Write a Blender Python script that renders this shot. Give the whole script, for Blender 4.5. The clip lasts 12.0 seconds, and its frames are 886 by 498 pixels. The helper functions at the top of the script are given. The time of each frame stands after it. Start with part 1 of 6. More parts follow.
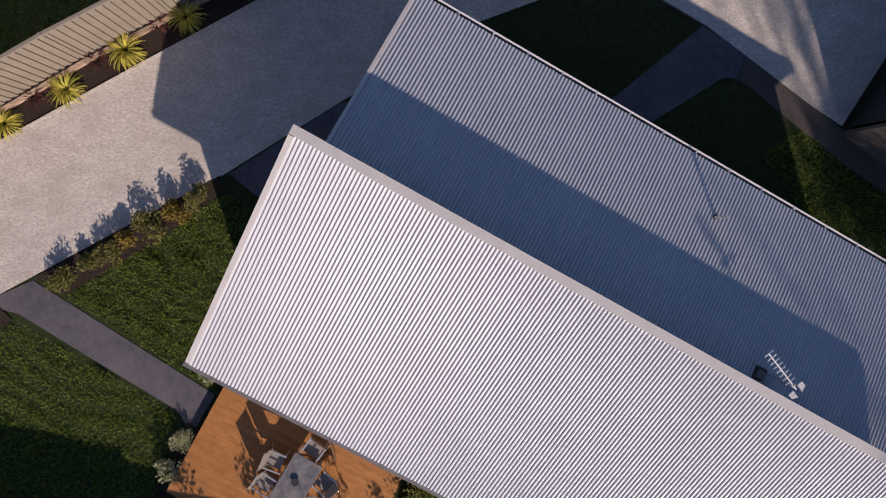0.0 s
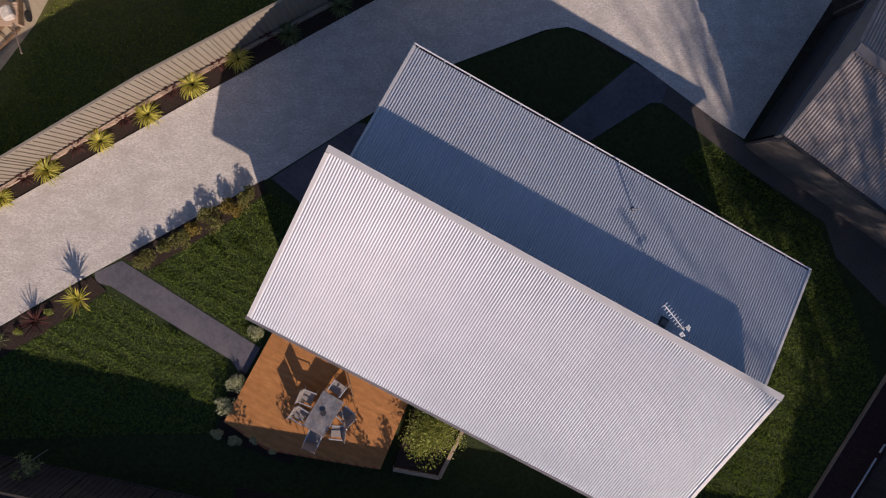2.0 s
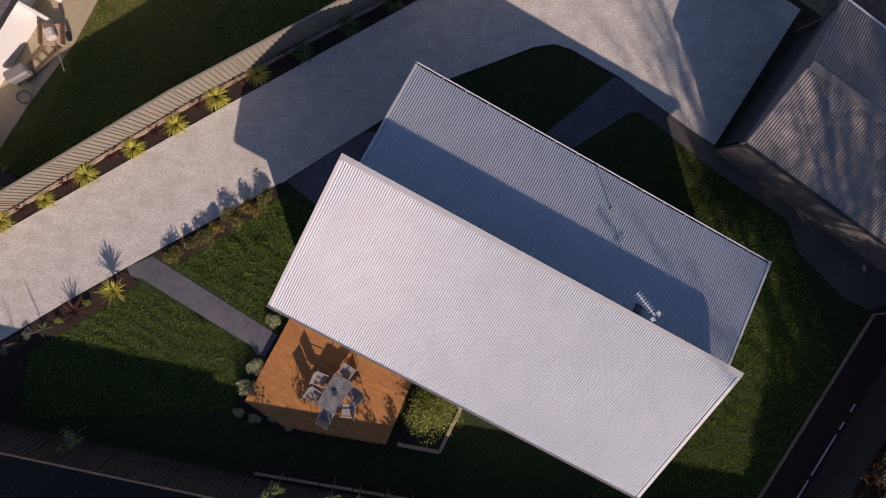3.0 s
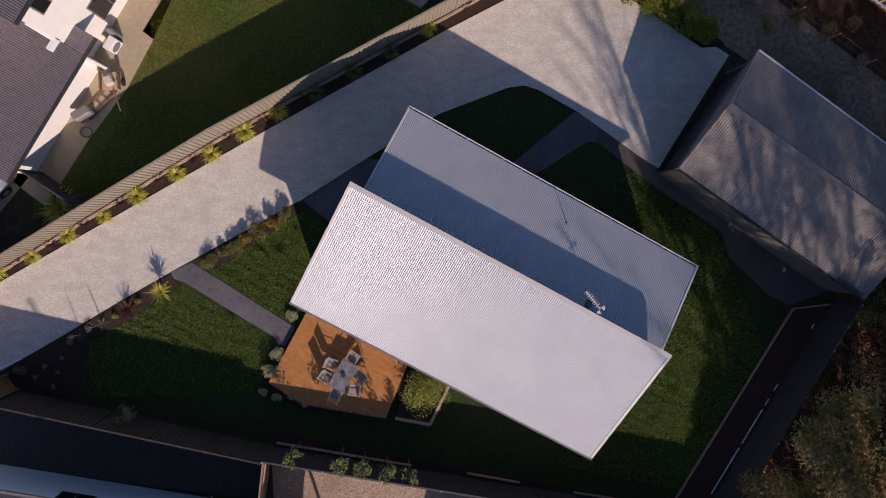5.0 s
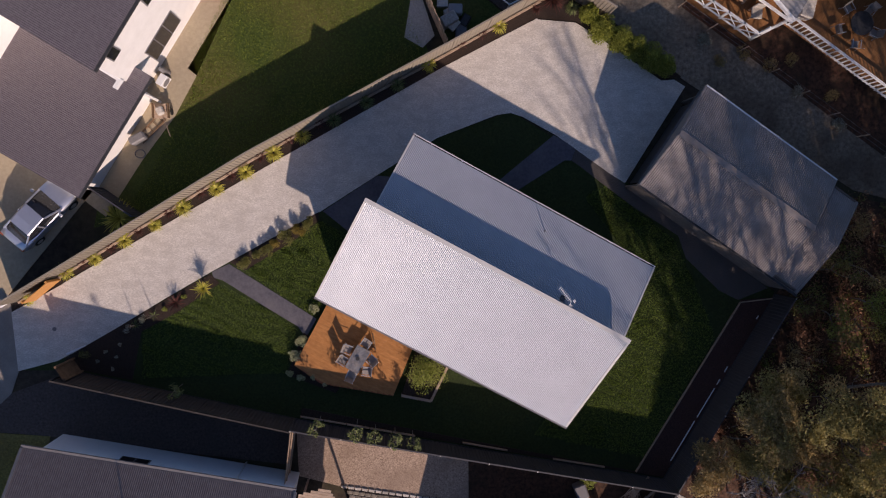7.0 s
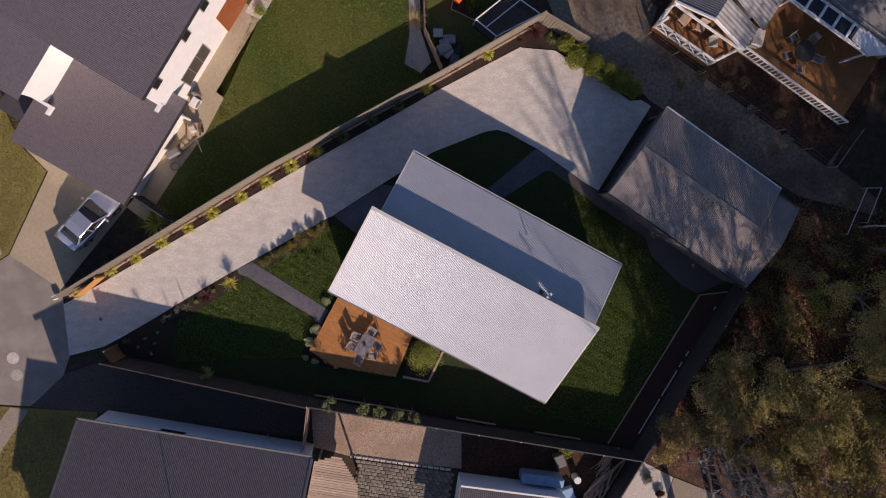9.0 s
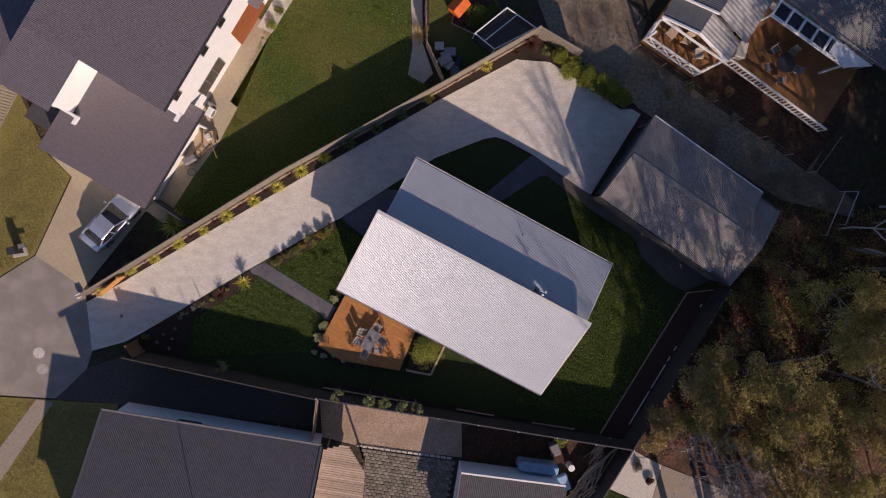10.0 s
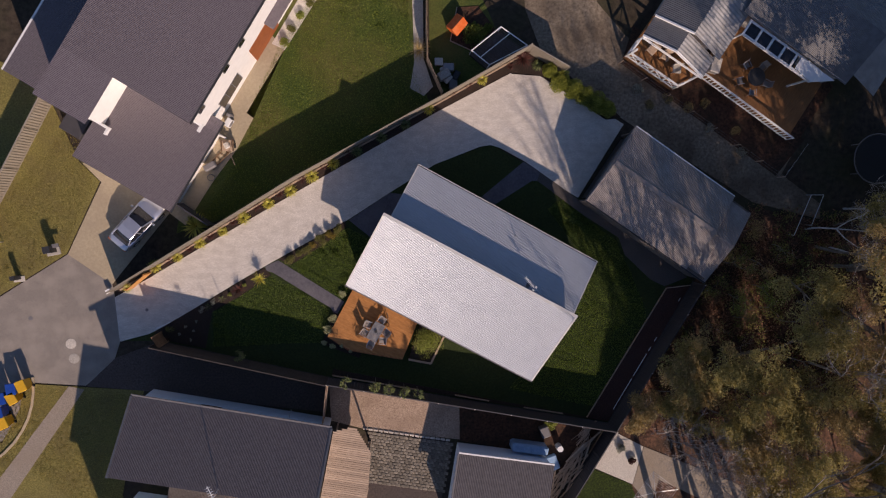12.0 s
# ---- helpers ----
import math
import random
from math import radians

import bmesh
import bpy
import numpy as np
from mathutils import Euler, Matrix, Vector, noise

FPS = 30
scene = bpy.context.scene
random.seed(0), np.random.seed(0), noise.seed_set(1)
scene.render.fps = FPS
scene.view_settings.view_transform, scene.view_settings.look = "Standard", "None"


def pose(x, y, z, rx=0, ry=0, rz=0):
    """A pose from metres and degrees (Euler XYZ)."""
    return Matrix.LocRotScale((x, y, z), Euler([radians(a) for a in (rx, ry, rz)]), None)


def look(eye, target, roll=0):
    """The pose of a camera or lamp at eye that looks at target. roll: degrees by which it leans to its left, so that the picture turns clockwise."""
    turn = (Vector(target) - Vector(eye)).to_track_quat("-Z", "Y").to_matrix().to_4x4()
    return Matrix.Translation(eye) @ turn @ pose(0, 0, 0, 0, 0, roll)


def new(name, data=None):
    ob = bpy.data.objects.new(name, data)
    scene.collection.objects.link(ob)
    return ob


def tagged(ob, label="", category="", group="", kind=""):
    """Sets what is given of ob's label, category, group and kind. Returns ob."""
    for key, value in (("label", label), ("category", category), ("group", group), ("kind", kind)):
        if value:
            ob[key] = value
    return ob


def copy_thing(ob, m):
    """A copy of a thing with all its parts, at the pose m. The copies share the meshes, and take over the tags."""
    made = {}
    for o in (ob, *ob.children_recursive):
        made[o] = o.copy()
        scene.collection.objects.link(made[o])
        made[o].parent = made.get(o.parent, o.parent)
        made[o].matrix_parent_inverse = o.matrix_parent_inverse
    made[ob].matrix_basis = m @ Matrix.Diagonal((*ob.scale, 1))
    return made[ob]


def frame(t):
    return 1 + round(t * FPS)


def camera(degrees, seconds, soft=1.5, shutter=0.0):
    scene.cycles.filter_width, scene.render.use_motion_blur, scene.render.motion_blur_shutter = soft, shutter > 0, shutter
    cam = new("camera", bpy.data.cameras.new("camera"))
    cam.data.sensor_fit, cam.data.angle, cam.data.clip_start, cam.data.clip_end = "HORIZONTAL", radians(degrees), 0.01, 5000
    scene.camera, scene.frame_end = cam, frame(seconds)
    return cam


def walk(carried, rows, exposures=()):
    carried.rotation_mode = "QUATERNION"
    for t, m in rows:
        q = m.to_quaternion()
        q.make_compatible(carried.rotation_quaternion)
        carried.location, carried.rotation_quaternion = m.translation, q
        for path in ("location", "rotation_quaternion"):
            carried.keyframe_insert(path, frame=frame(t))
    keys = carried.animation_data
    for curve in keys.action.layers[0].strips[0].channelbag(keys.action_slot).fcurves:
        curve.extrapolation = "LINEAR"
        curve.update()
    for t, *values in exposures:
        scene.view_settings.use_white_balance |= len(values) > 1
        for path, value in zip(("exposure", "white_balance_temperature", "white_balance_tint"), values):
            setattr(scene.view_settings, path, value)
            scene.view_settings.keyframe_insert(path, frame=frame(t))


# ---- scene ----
cam = camera(67.0, 12.0, soft=1.12)
EXPOSURES = [(0, 0.0, 6550, 23), (3, 0.0, 6550, 23), (6, 0.02, 6560, 25), (9.5, 0.04, 6680, 25), (12, 0.05, 6800, 24)]
PATH = [
    (0.0, -0.886, 0.751, 16.503, -2.803, -3.633, 0.299),
    (0.5, -0.875, 0.711, 17.755, -2.697, -3.606, 0.210),
    (1.0, -0.906, 0.693, 19.087, -2.831, -3.729, 0.161),
    (1.5, -0.991, 0.629, 20.255, -2.838, -3.750, 0.097),
    (2.0, -0.993, 0.560, 21.452, -2.791, -3.750, 0.044),
    (2.5, -1.042, 0.522, 22.485, -2.878, -3.781, -0.042),
    (3.0, -1.133, 0.549, 23.722, -2.820, -3.801, -0.060),
    (5.0, -1.112, 1.042, 28.568, -2.744, -4.031, -0.272),
    (5.5, -1.270, 1.169, 29.751, -2.781, -4.109, -0.248),
    (6.0, -1.333, 1.327, 31.078, -2.884, -4.061, -0.309),
    (6.5, -1.393, 1.499, 32.337, -3.021, -4.094, -0.324),
    (7.0, -1.498, 1.579, 33.619, -2.978, -4.194, -0.338),
    (9.0, -1.683, 2.152, 38.452, -3.468, -4.307, -0.395),
    (9.5, -1.770, 2.279, 39.559, -3.528, -4.298, -0.406),
    (10.0, -1.970, 2.386, 40.696, -3.541, -4.374, -0.439),
    (10.5, -2.158, 2.497, 41.648, -3.666, -4.470, -0.442),
    (11.0, -2.314, 2.599, 42.554, -3.804, -4.627, -0.435),
    (11.5, -2.453, 2.706, 43.396, -3.884, -4.711, -0.460),
    (12.0, -2.502, 2.786, 44.244, -3.851, -4.779, -0.456),
]
walk(cam, [(t, pose(x, y, z, rx, ry, rz)) for t, x, y, z, rx, ry, rz in PATH], EXPOSURES)

# ---- light ----
SUN_AZ, SUN_EL = radians(287.0), radians(29.0)
world = bpy.data.worlds.new("sky")
scene.world = world
world.use_nodes = True
wn = world.node_tree.nodes
sky = wn.new("ShaderNodeTexSky")
sky.sky_type, sky.sun_disc = "NISHITA", False
sky.ozone_density, sky.dust_density = 5.0, 0.3
sky.sun_elevation, sky.sun_rotation = SUN_EL, radians(90) - SUN_AZ
world.node_tree.links.new(sky.outputs[0], wn["Background"].inputs[0])
wn["Background"].inputs[1].default_value = 0.088
sun_data = bpy.data.lights.new("sun", "SUN")
sun_data.energy, sun_data.angle, sun_data.color = 4.4, radians(0.55), (1.0, 0.87, 0.72)
sun_ob = new("sun", sun_data)
sun_dir = Vector((math.cos(SUN_AZ) * math.cos(SUN_EL), math.sin(SUN_AZ) * math.cos(SUN_EL), math.sin(SUN_EL)))
sun_ob.matrix_world = look(sun_dir * 60, (0, 0, 0))


# ---- materials ----
def mat(name, a, b=None, scale=4.0, rough=0.8, bump=0.0, bump_scale=60.0, metal=0.0, spec=0.3, c=None, c_scale=0.6, c_amount=0.5,
        vary=0.0, detail=6.0, stretch=(1, 1, 1), dist=0.02):
    """Two-tone noise at one scale, a third tone in large patches, fine bump, and a shift of value from piece to piece."""
    m = bpy.data.materials.new(name)
    m.use_nodes = True
    n, l = m.node_tree.nodes, m.node_tree.links
    p = n["Principled BSDF"]
    p.inputs["Roughness"].default_value, p.inputs["Metallic"].default_value = rough, metal
    p.inputs["Specular IOR Level"].default_value = spec
    co = n.new("ShaderNodeTexCoord")
    mp = n.new("ShaderNodeMapping")
    mp.inputs["Scale"].default_value = stretch
    l.new(co.outputs["Object"], mp.inputs[0])
    out = None
    if b:
        t = n.new("ShaderNodeTexNoise")
        t.inputs["Scale"].default_value, t.inputs["Detail"].default_value, t.inputs["Roughness"].default_value = scale, detail, 0.65
        l.new(mp.outputs[0], t.inputs[0])
        r = n.new("ShaderNodeValToRGB")
        r.color_ramp.elements[0].position, r.color_ramp.elements[1].position = 0.34, 0.66
        r.color_ramp.elements[0].color, r.color_ramp.elements[1].color = (*a, 1), (*b, 1)
        l.new(t.outputs[0], r.inputs[0])
        out = r.outputs[0]
        if c:
            t2 = n.new("ShaderNodeTexNoise")
            t2.inputs["Scale"].default_value, t2.inputs["Detail"].default_value = c_scale, 4
            l.new(mp.outputs[0], t2.inputs[0])
            mr = n.new("ShaderNodeMapRange")
            mr.inputs[1].default_value, mr.inputs[2].default_value, mr.inputs[4].default_value = 0.42, 0.66, c_amount
            l.new(t2.outputs[0], mr.inputs[0])
            mx = n.new("ShaderNodeMixRGB")
            mx.inputs[2].default_value = (*c, 1)
            l.new(mr.outputs[0], mx.inputs[0])
            l.new(out, mx.inputs[1])
            out = mx.outputs[0]
    if vary:
        oi = n.new("ShaderNodeObjectInfo")
        mr = n.new("ShaderNodeMapRange")
        mr.inputs[3].default_value, mr.inputs[4].default_value = 1 - vary, 1 + vary
        l.new(oi.outputs["Random"], mr.inputs[0])
        hs = n.new("ShaderNodeHueSaturation")
        l.new(mr.outputs[0], hs.inputs["Value"])
        if out:
            l.new(out, hs.inputs["Color"])
        else:
            hs.inputs["Color"].default_value = (*a, 1)
        out = hs.outputs[0]
    if out:
        l.new(out, p.inputs["Base Color"])
    else:
        p.inputs["Base Color"].default_value = (*a, 1)
    if bump:
        t3 = n.new("ShaderNodeTexNoise")
        t3.inputs["Scale"].default_value, t3.inputs["Detail"].default_value = bump_scale, 5
        l.new(mp.outputs[0], t3.inputs[0])
        bp = n.new("ShaderNodeBump")
        bp.inputs["Strength"].default_value, bp.inputs["Distance"].default_value = bump, dist
        l.new(t3.outputs[0], bp.inputs["Height"])
        l.new(bp.outputs[0], p.inputs["Normal"])
    return m


def leaf_mat(name, a, b, rough=0.55, trans=0.25):
    """Foliage: tone varies from leaf to leaf, with some light passing through."""
    m = bpy.data.materials.new(name)
    m.use_nodes = True
    n, l = m.node_tree.nodes, m.node_tree.links
    p = n["Principled BSDF"]
    p.inputs["Roughness"].default_value = rough
    p.inputs["Specular IOR Level"].default_value = 0.25
    g = n.new("ShaderNodeNewGeometry")
    r = n.new("ShaderNodeValToRGB")
    r.color_ramp.elements[0].color, r.color_ramp.elements[1].color = (*a, 1), (*b, 1)
    l.new(g.outputs["Random Per Island"], r.inputs[0])
    l.new(r.outputs[0], p.inputs["Base Color"])
    tr = n.new("ShaderNodeBsdfTranslucent")
    l.new(r.outputs[0], tr.inputs[0])
    mx = n.new("ShaderNodeMixShader")
    mx.inputs[0].default_value = trans
    l.new(p.outputs[0], mx.inputs[1])
    l.new(tr.outputs[0], mx.inputs[2])
    l.new(mx.outputs[0], n["Material Output"].inputs[0])
    return m


M = dict(
    earth=mat("earth", (0.030, 0.022, 0.016), (0.075, 0.055, 0.038), 2.5, 0.95, 0.8, 30, c=(0.05, 0.055, 0.02), c_scale=0.3),
    asphalt=mat("asphalt", (0.20, 0.172, 0.148), (0.29, 0.255, 0.22), 30, 0.9, 0.5, 180, c=(0.37, 0.32, 0.27), c_scale=0.9, c_amount=0.55),
    aggregate=mat("aggregate", (0.46, 0.415, 0.355), (0.80, 0.74, 0.665), 14, 0.88, 0.7, 70, c=(0.43, 0.38, 0.325), c_scale=1.4, c_amount=0.42, detail=11, stretch=(1, 1.8, 1)),
    concrete=mat("concrete", (0.38, 0.31, 0.205), (0.47, 0.385, 0.26), 6, 0.85, 0.2, 120, c=(0.34, 0.27, 0.19), c_scale=0.5),
    old_concrete=mat("old_footpath_concrete", (0.23, 0.19, 0.15), (0.36, 0.30, 0.24), 12, 0.9, 0.5, 90, c=(0.28, 0.22, 0.16), c_scale=0.5),
    path=mat("path_concrete", (0.08, 0.076, 0.088), (0.125, 0.116, 0.13), 7, 0.8, 0.2, 150, c=(0.17, 0.155, 0.16), c_scale=0.8),
    lawn=mat("lawn", (0.022, 0.036, 0.009), (0.050, 0.070, 0.018), 9, 0.9, 1.0, 60, c=(0.030, 0.046, 0.012), c_scale=1.2, dist=0.05),
    dry_lawn=mat("dry_lawn", (0.14, 0.125, 0.032), (0.31, 0.255, 0.078), 10, 0.9, 1.0, 60, c=(0.16, 0.12, 0.05), c_scale=0.7, dist=0.04),
    nb_lawn=mat("green_lawn", (0.034, 0.062, 0.011), (0.095, 0.125, 0.025), 9, 0.9, 1.0, 60, c=(0.20, 0.155, 0.05), c_scale=0.22, c_amount=0.55, dist=0.04),
    mulch=mat("mulch", (0.020, 0.013, 0.010), (0.075, 0.050, 0.038), 28, 0.95, 1.0, 60, dist=0.05),
    red_mulch=mat("red_mulch", (0.05, 0.024, 0.018), (0.13, 0.062, 0.048), 22, 0.95, 1.0, 60, dist=0.05),
    dirt=mat("dirt_lane", (0.13, 0.10, 0.072), (0.33, 0.265, 0.19), 5, 0.95, 1.0, 40, detail=10, c=(0.09, 0.065, 0.045), c_scale=0.4, c_amount=0.7),
    grit=mat("dark_gravel", (0.06, 0.053, 0.048), (0.125, 0.11, 0.10), 20, 0.95, 0.6, 120, c=(0.12, 0.10, 0.09), c_scale=0.8),
    forest_litter=mat("forest_litter", (0.035, 0.022, 0.015), (0.20, 0.10, 0.062), 5, 0.95, 1.0, 40, c=(0.03, 0.022, 0.015), c_scale=0.6, c_amount=0.85, detail=10),
    litter=mat("leaf_litter", (0.030, 0.018, 0.012), (0.13, 0.06, 0.035), 5, 0.95, 1.0, 40, c=(0.035, 0.025, 0.016), c_scale=0.6, c_amount=0.8),
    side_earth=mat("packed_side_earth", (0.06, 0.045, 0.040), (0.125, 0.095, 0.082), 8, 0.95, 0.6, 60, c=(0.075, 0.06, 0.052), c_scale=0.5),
    gravel=mat("gravel", (0.20, 0.135, 0.095), (0.62, 0.46, 0.34), 14, 0.95, 1.0, 60, c=(0.30, 0.21, 0.15), c_scale=0.7, c_amount=0.6, detail=10),
    roof=mat("pale_steel", (0.437, 0.453, 0.483), (0.477, 0.493, 0.523), 1.2, 0.42, metal=0.14, spec=0.4),
    trim=mat("pale_trim", (0.54, 0.52, 0.49), (0.60, 0.58, 0.55), 2, 0.5),
    gutter=mat("grey_gutter", (0.16, 0.15, 0.15), (0.20, 0.19, 0.19), 3, 0.5),
    cladding=mat("house_cladding", (0.30, 0.29, 0.28), (0.36, 0.35, 0.34), 3, 0.7),
    fence=mat("fence_steel", (0.25, 0.215, 0.165), (0.29, 0.25, 0.20), 2, 0.55, spec=0.3),
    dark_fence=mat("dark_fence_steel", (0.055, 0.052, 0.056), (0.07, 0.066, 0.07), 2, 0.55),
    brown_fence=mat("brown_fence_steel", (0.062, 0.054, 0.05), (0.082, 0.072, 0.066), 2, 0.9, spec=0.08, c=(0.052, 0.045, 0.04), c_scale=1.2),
    deck=mat("oiled_merbau", (0.35, 0.145, 0.042), (0.48, 0.215, 0.068), 3, 0.5, 0.1, 60, vary=0.09, stretch=(1, 2.5, 1)),
    garage_roof=mat("weathered_steel_roof", (0.23, 0.20, 0.18), (0.30, 0.265, 0.245), 2.2, 0.5, c=(0.20, 0.165, 0.14), c_scale=0.7),
    garage_wall=mat("old_garage_wall", (0.095, 0.082, 0.072), (0.15, 0.13, 0.115), 3, 0.7, 0.2, 40, c=(0.08, 0.065, 0.055), c_scale=0.8),
    tile=mat("dark_roof_tile", (0.125, 0.105, 0.115), (0.175, 0.15, 0.16), 8, 0.6, vary=0.08),
    render=mat("white_render", (0.78, 0.75, 0.71), (0.84, 0.81, 0.77), 2, 0.75, 0.1, 60),
    # white walls with the blue of skylight in shade mixed into the colour
    skylit_wall=mat("skylit_white_wall", (0.80, 0.83, 0.86), (0.84, 0.86, 0.88), 2, 0.7),
    white=mat("white_paint", (0.80, 0.79, 0.77), (0.74, 0.73, 0.71), 5, 0.5),
    dark=mat("dark_metal", (0.03, 0.03, 0.033), (0.05, 0.05, 0.052), 8, 0.4),
    timber=mat("grey_timber", (0.32, 0.225, 0.155), (0.52, 0.385, 0.28), 4, 0.8, 0.3, 40, vary=0.15, stretch=(1, 10, 1)),
    red_timber=mat("red_timber", (0.28, 0.075, 0.03), (0.40, 0.12, 0.05), 3, 0.6, vary=0.1, stretch=(1, 8, 1)),
    bark=mat("bark", (0.16, 0.13, 0.11), (0.34, 0.30, 0.26), 7, 0.9, 0.5, 30),
)


M.update(
    sling=mat("grey_sling", (0.25, 0.22, 0.20), (0.32, 0.285, 0.26), 30, 0.6),
    alloy=mat("pale_alloy", (0.55, 0.55, 0.54), (0.62, 0.61, 0.60), 8, 0.35, metal=0.6),
    # grey and tan blotches paint uneven reflections into the glossy top
    table=mat("reflection_blotched_table_top", (0.10, 0.10, 0.11), (0.24, 0.235, 0.235), 3.5, 0.12, spec=0.9, c=(0.34, 0.28, 0.22), c_scale=2.2),
    glass=mat("dark_glass", (0.012, 0.013, 0.016), (0.02, 0.02, 0.024), 2, 0.06, spec=0.6),
    car=mat("silver_paint", (0.56, 0.57, 0.63), (0.60, 0.61, 0.67), 3, 0.28, metal=0.7, spec=0.5),
    tyre=mat("tyre", (0.02, 0.02, 0.02), (0.03, 0.03, 0.03), 10, 0.85),
    orange_timber=mat("fresh_timber", (0.44, 0.20, 0.055), (0.60, 0.30, 0.10), 4, 0.6, stretch=(1, 1, 8)),
    # brown timber, also worn by the entrance screen that stands in shade
    dark_timber=mat("weathered_and_shaded_timber", (0.13, 0.075, 0.04), (0.24, 0.15, 0.085), 4, 0.75, 0.2, 40, stretch=(1, 8, 1)),
    brown_panel=mat("brown_garage_panel", (0.26, 0.075, 0.025), (0.33, 0.10, 0.035), 3, 0.55),
    blue=mat("blue_plastic", (0.01, 0.05, 0.28), (0.015, 0.07, 0.34), 4, 0.4),
    yellow=mat("yellow_plastic", (0.62, 0.33, 0.02), (0.70, 0.40, 0.03), 4, 0.4),
    stone=mat("pale_stone", (0.40, 0.36, 0.31), (0.62, 0.57, 0.50), 14, 0.9, 0.6, 60, vary=0.25),
    cobble=mat("cobble", (0.12, 0.105, 0.085), (0.30, 0.255, 0.20), 9, 0.9, 0.5, 40, vary=0.3),
    red=mat("orange_plastic", (0.55, 0.09, 0.011), (0.65, 0.17, 0.05), 4, 0.4),
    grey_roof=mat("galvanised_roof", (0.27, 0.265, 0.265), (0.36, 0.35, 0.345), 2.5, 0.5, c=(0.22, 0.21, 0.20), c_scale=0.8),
    # darker copy of the galvanised roof, tree shade put into its colour
    main_roof=mat("shaded_old_galvanised_roof", (0.13, 0.127, 0.13), (0.19, 0.185, 0.185), 2.5, 0.55, c=(0.15, 0.14, 0.13), c_scale=0.8),
    # unlit gable sides of the veranda house, their shade put into the colour
    shaded_roof=mat("shaded_side_roof_grey", (0.13, 0.125, 0.125), (0.17, 0.165, 0.165), 3, 0.55),
    shed_roof=mat("charcoal_shed_roof", (0.085, 0.076, 0.078), (0.125, 0.112, 0.115), 4, 0.55),
    brown_roof=mat("dark_brown_roof", (0.135, 0.11, 0.107), (0.175, 0.147, 0.142), 5, 0.6),
    tarp=mat("blue_tarp", (0.20, 0.33, 0.50), (0.30, 0.46, 0.64), 3, 0.5),
    ochre_deck=mat("worn_deck", (0.22, 0.095, 0.035), (0.34, 0.16, 0.06), 3, 0.6, vary=0.15, stretch=(8, 1, 1)),
)


# ---- building blocks ----
def link_mesh(name, bm, material, smooth=False):
    me = bpy.data.meshes.new(name)
    bmesh.ops.recalc_face_normals(bm, faces=bm.faces)
    bm.to_mesh(me)
    bm.free()
    for q in material if isinstance(material, (list, tuple)) else [material]:
        me.materials.append(q)
    if smooth:
        me.polygons.foreach_set("use_smooth", [True] * len(me.polygons))
    return new(name, me)


def part(name, bm, material, parent=None, label="", smooth=False):
    ob = link_mesh(name, bm, material, smooth)
    ob.parent = parent
    if label:
        ob["label"] = label
    return ob


def thing(name, label, category, m=None, group="", kind=""):
    ob = new(name)
    ob.empty_display_size = 0.2
    if m is not None:
        ob.matrix_basis = m
    return tagged(ob, label, category, group, kind)


def box(bm, x0, y0, z0, x1, y1, z1, m=None, bevel=0.0):
    ret = bmesh.ops.create_cube(bm, size=1.0)
    vs = ret["verts"]
    mm = Matrix.LocRotScale(((x0 + x1) / 2, (y0 + y1) / 2, (z0 + z1) / 2), None, (abs(x1 - x0), abs(y1 - y0), abs(z1 - z0)))
    bmesh.ops.transform(bm, matrix=mm if m is None else m @ mm, verts=vs)
    if bevel:
        es = list({e for v in vs for e in v.link_edges})
        bmesh.ops.bevel(bm, geom=es, offset=bevel, segments=1, affect="EDGES")
    return bm


def prism(bm, poly, z0, z1):
    """A flat slab over an outline."""
    top = [bm.verts.new((x, y, z1)) for x, y in poly]
    low = [bm.verts.new((x, y, z0)) for x, y in poly]
    f = bm.faces.new(top)
    n = len(poly)
    for i in range(n):
        bm.faces.new((low[i], low[(i + 1) % n], top[(i + 1) % n], top[i]))
    bmesh.ops.triangulate(bm, faces=[f])
    return bm


def rod(bm, p0, p1, r0, r1=None, n=8):
    p0, p1 = Vector(p0), Vector(p1)
    r1 = r0 if r1 is None else r1
    q = (p1 - p0).to_track_quat("Z", "Y")
    a = [bm.verts.new(p0 + q @ Vector((r0 * math.cos(2 * math.pi * i / n), r0 * math.sin(2 * math.pi * i / n), 0))) for i in range(n)]
    b = [bm.verts.new(p1 + q @ Vector((r1 * math.cos(2 * math.pi * i / n), r1 * math.sin(2 * math.pi * i / n), 0))) for i in range(n)]
    for i in range(n):
        bm.faces.new((a[i], a[(i + 1) % n], b[(i + 1) % n], b[i]))
    bm.faces.new(a[::-1])
    bm.faces.new(b)
    return bm


def B():
    return bmesh.new()


def slab(name, poly, z, material, label, category, z0=-0.15):
    return tagged(link_mesh(name, prism(B(), poly, z0, z), material), label, category, kind="structure")


def strip(bm, a, b, w, h):
    """A bar of width w and height h from a to b, its top on the line a-b."""
    a, b = Vector(a), Vector(b)
    d = b - a
    m = Matrix.Translation(a) @ d.to_track_quat("X", "Z").to_matrix().to_4x4()
    return box(bm, 0, -w / 2, -h, d.length, w / 2, 0, m)


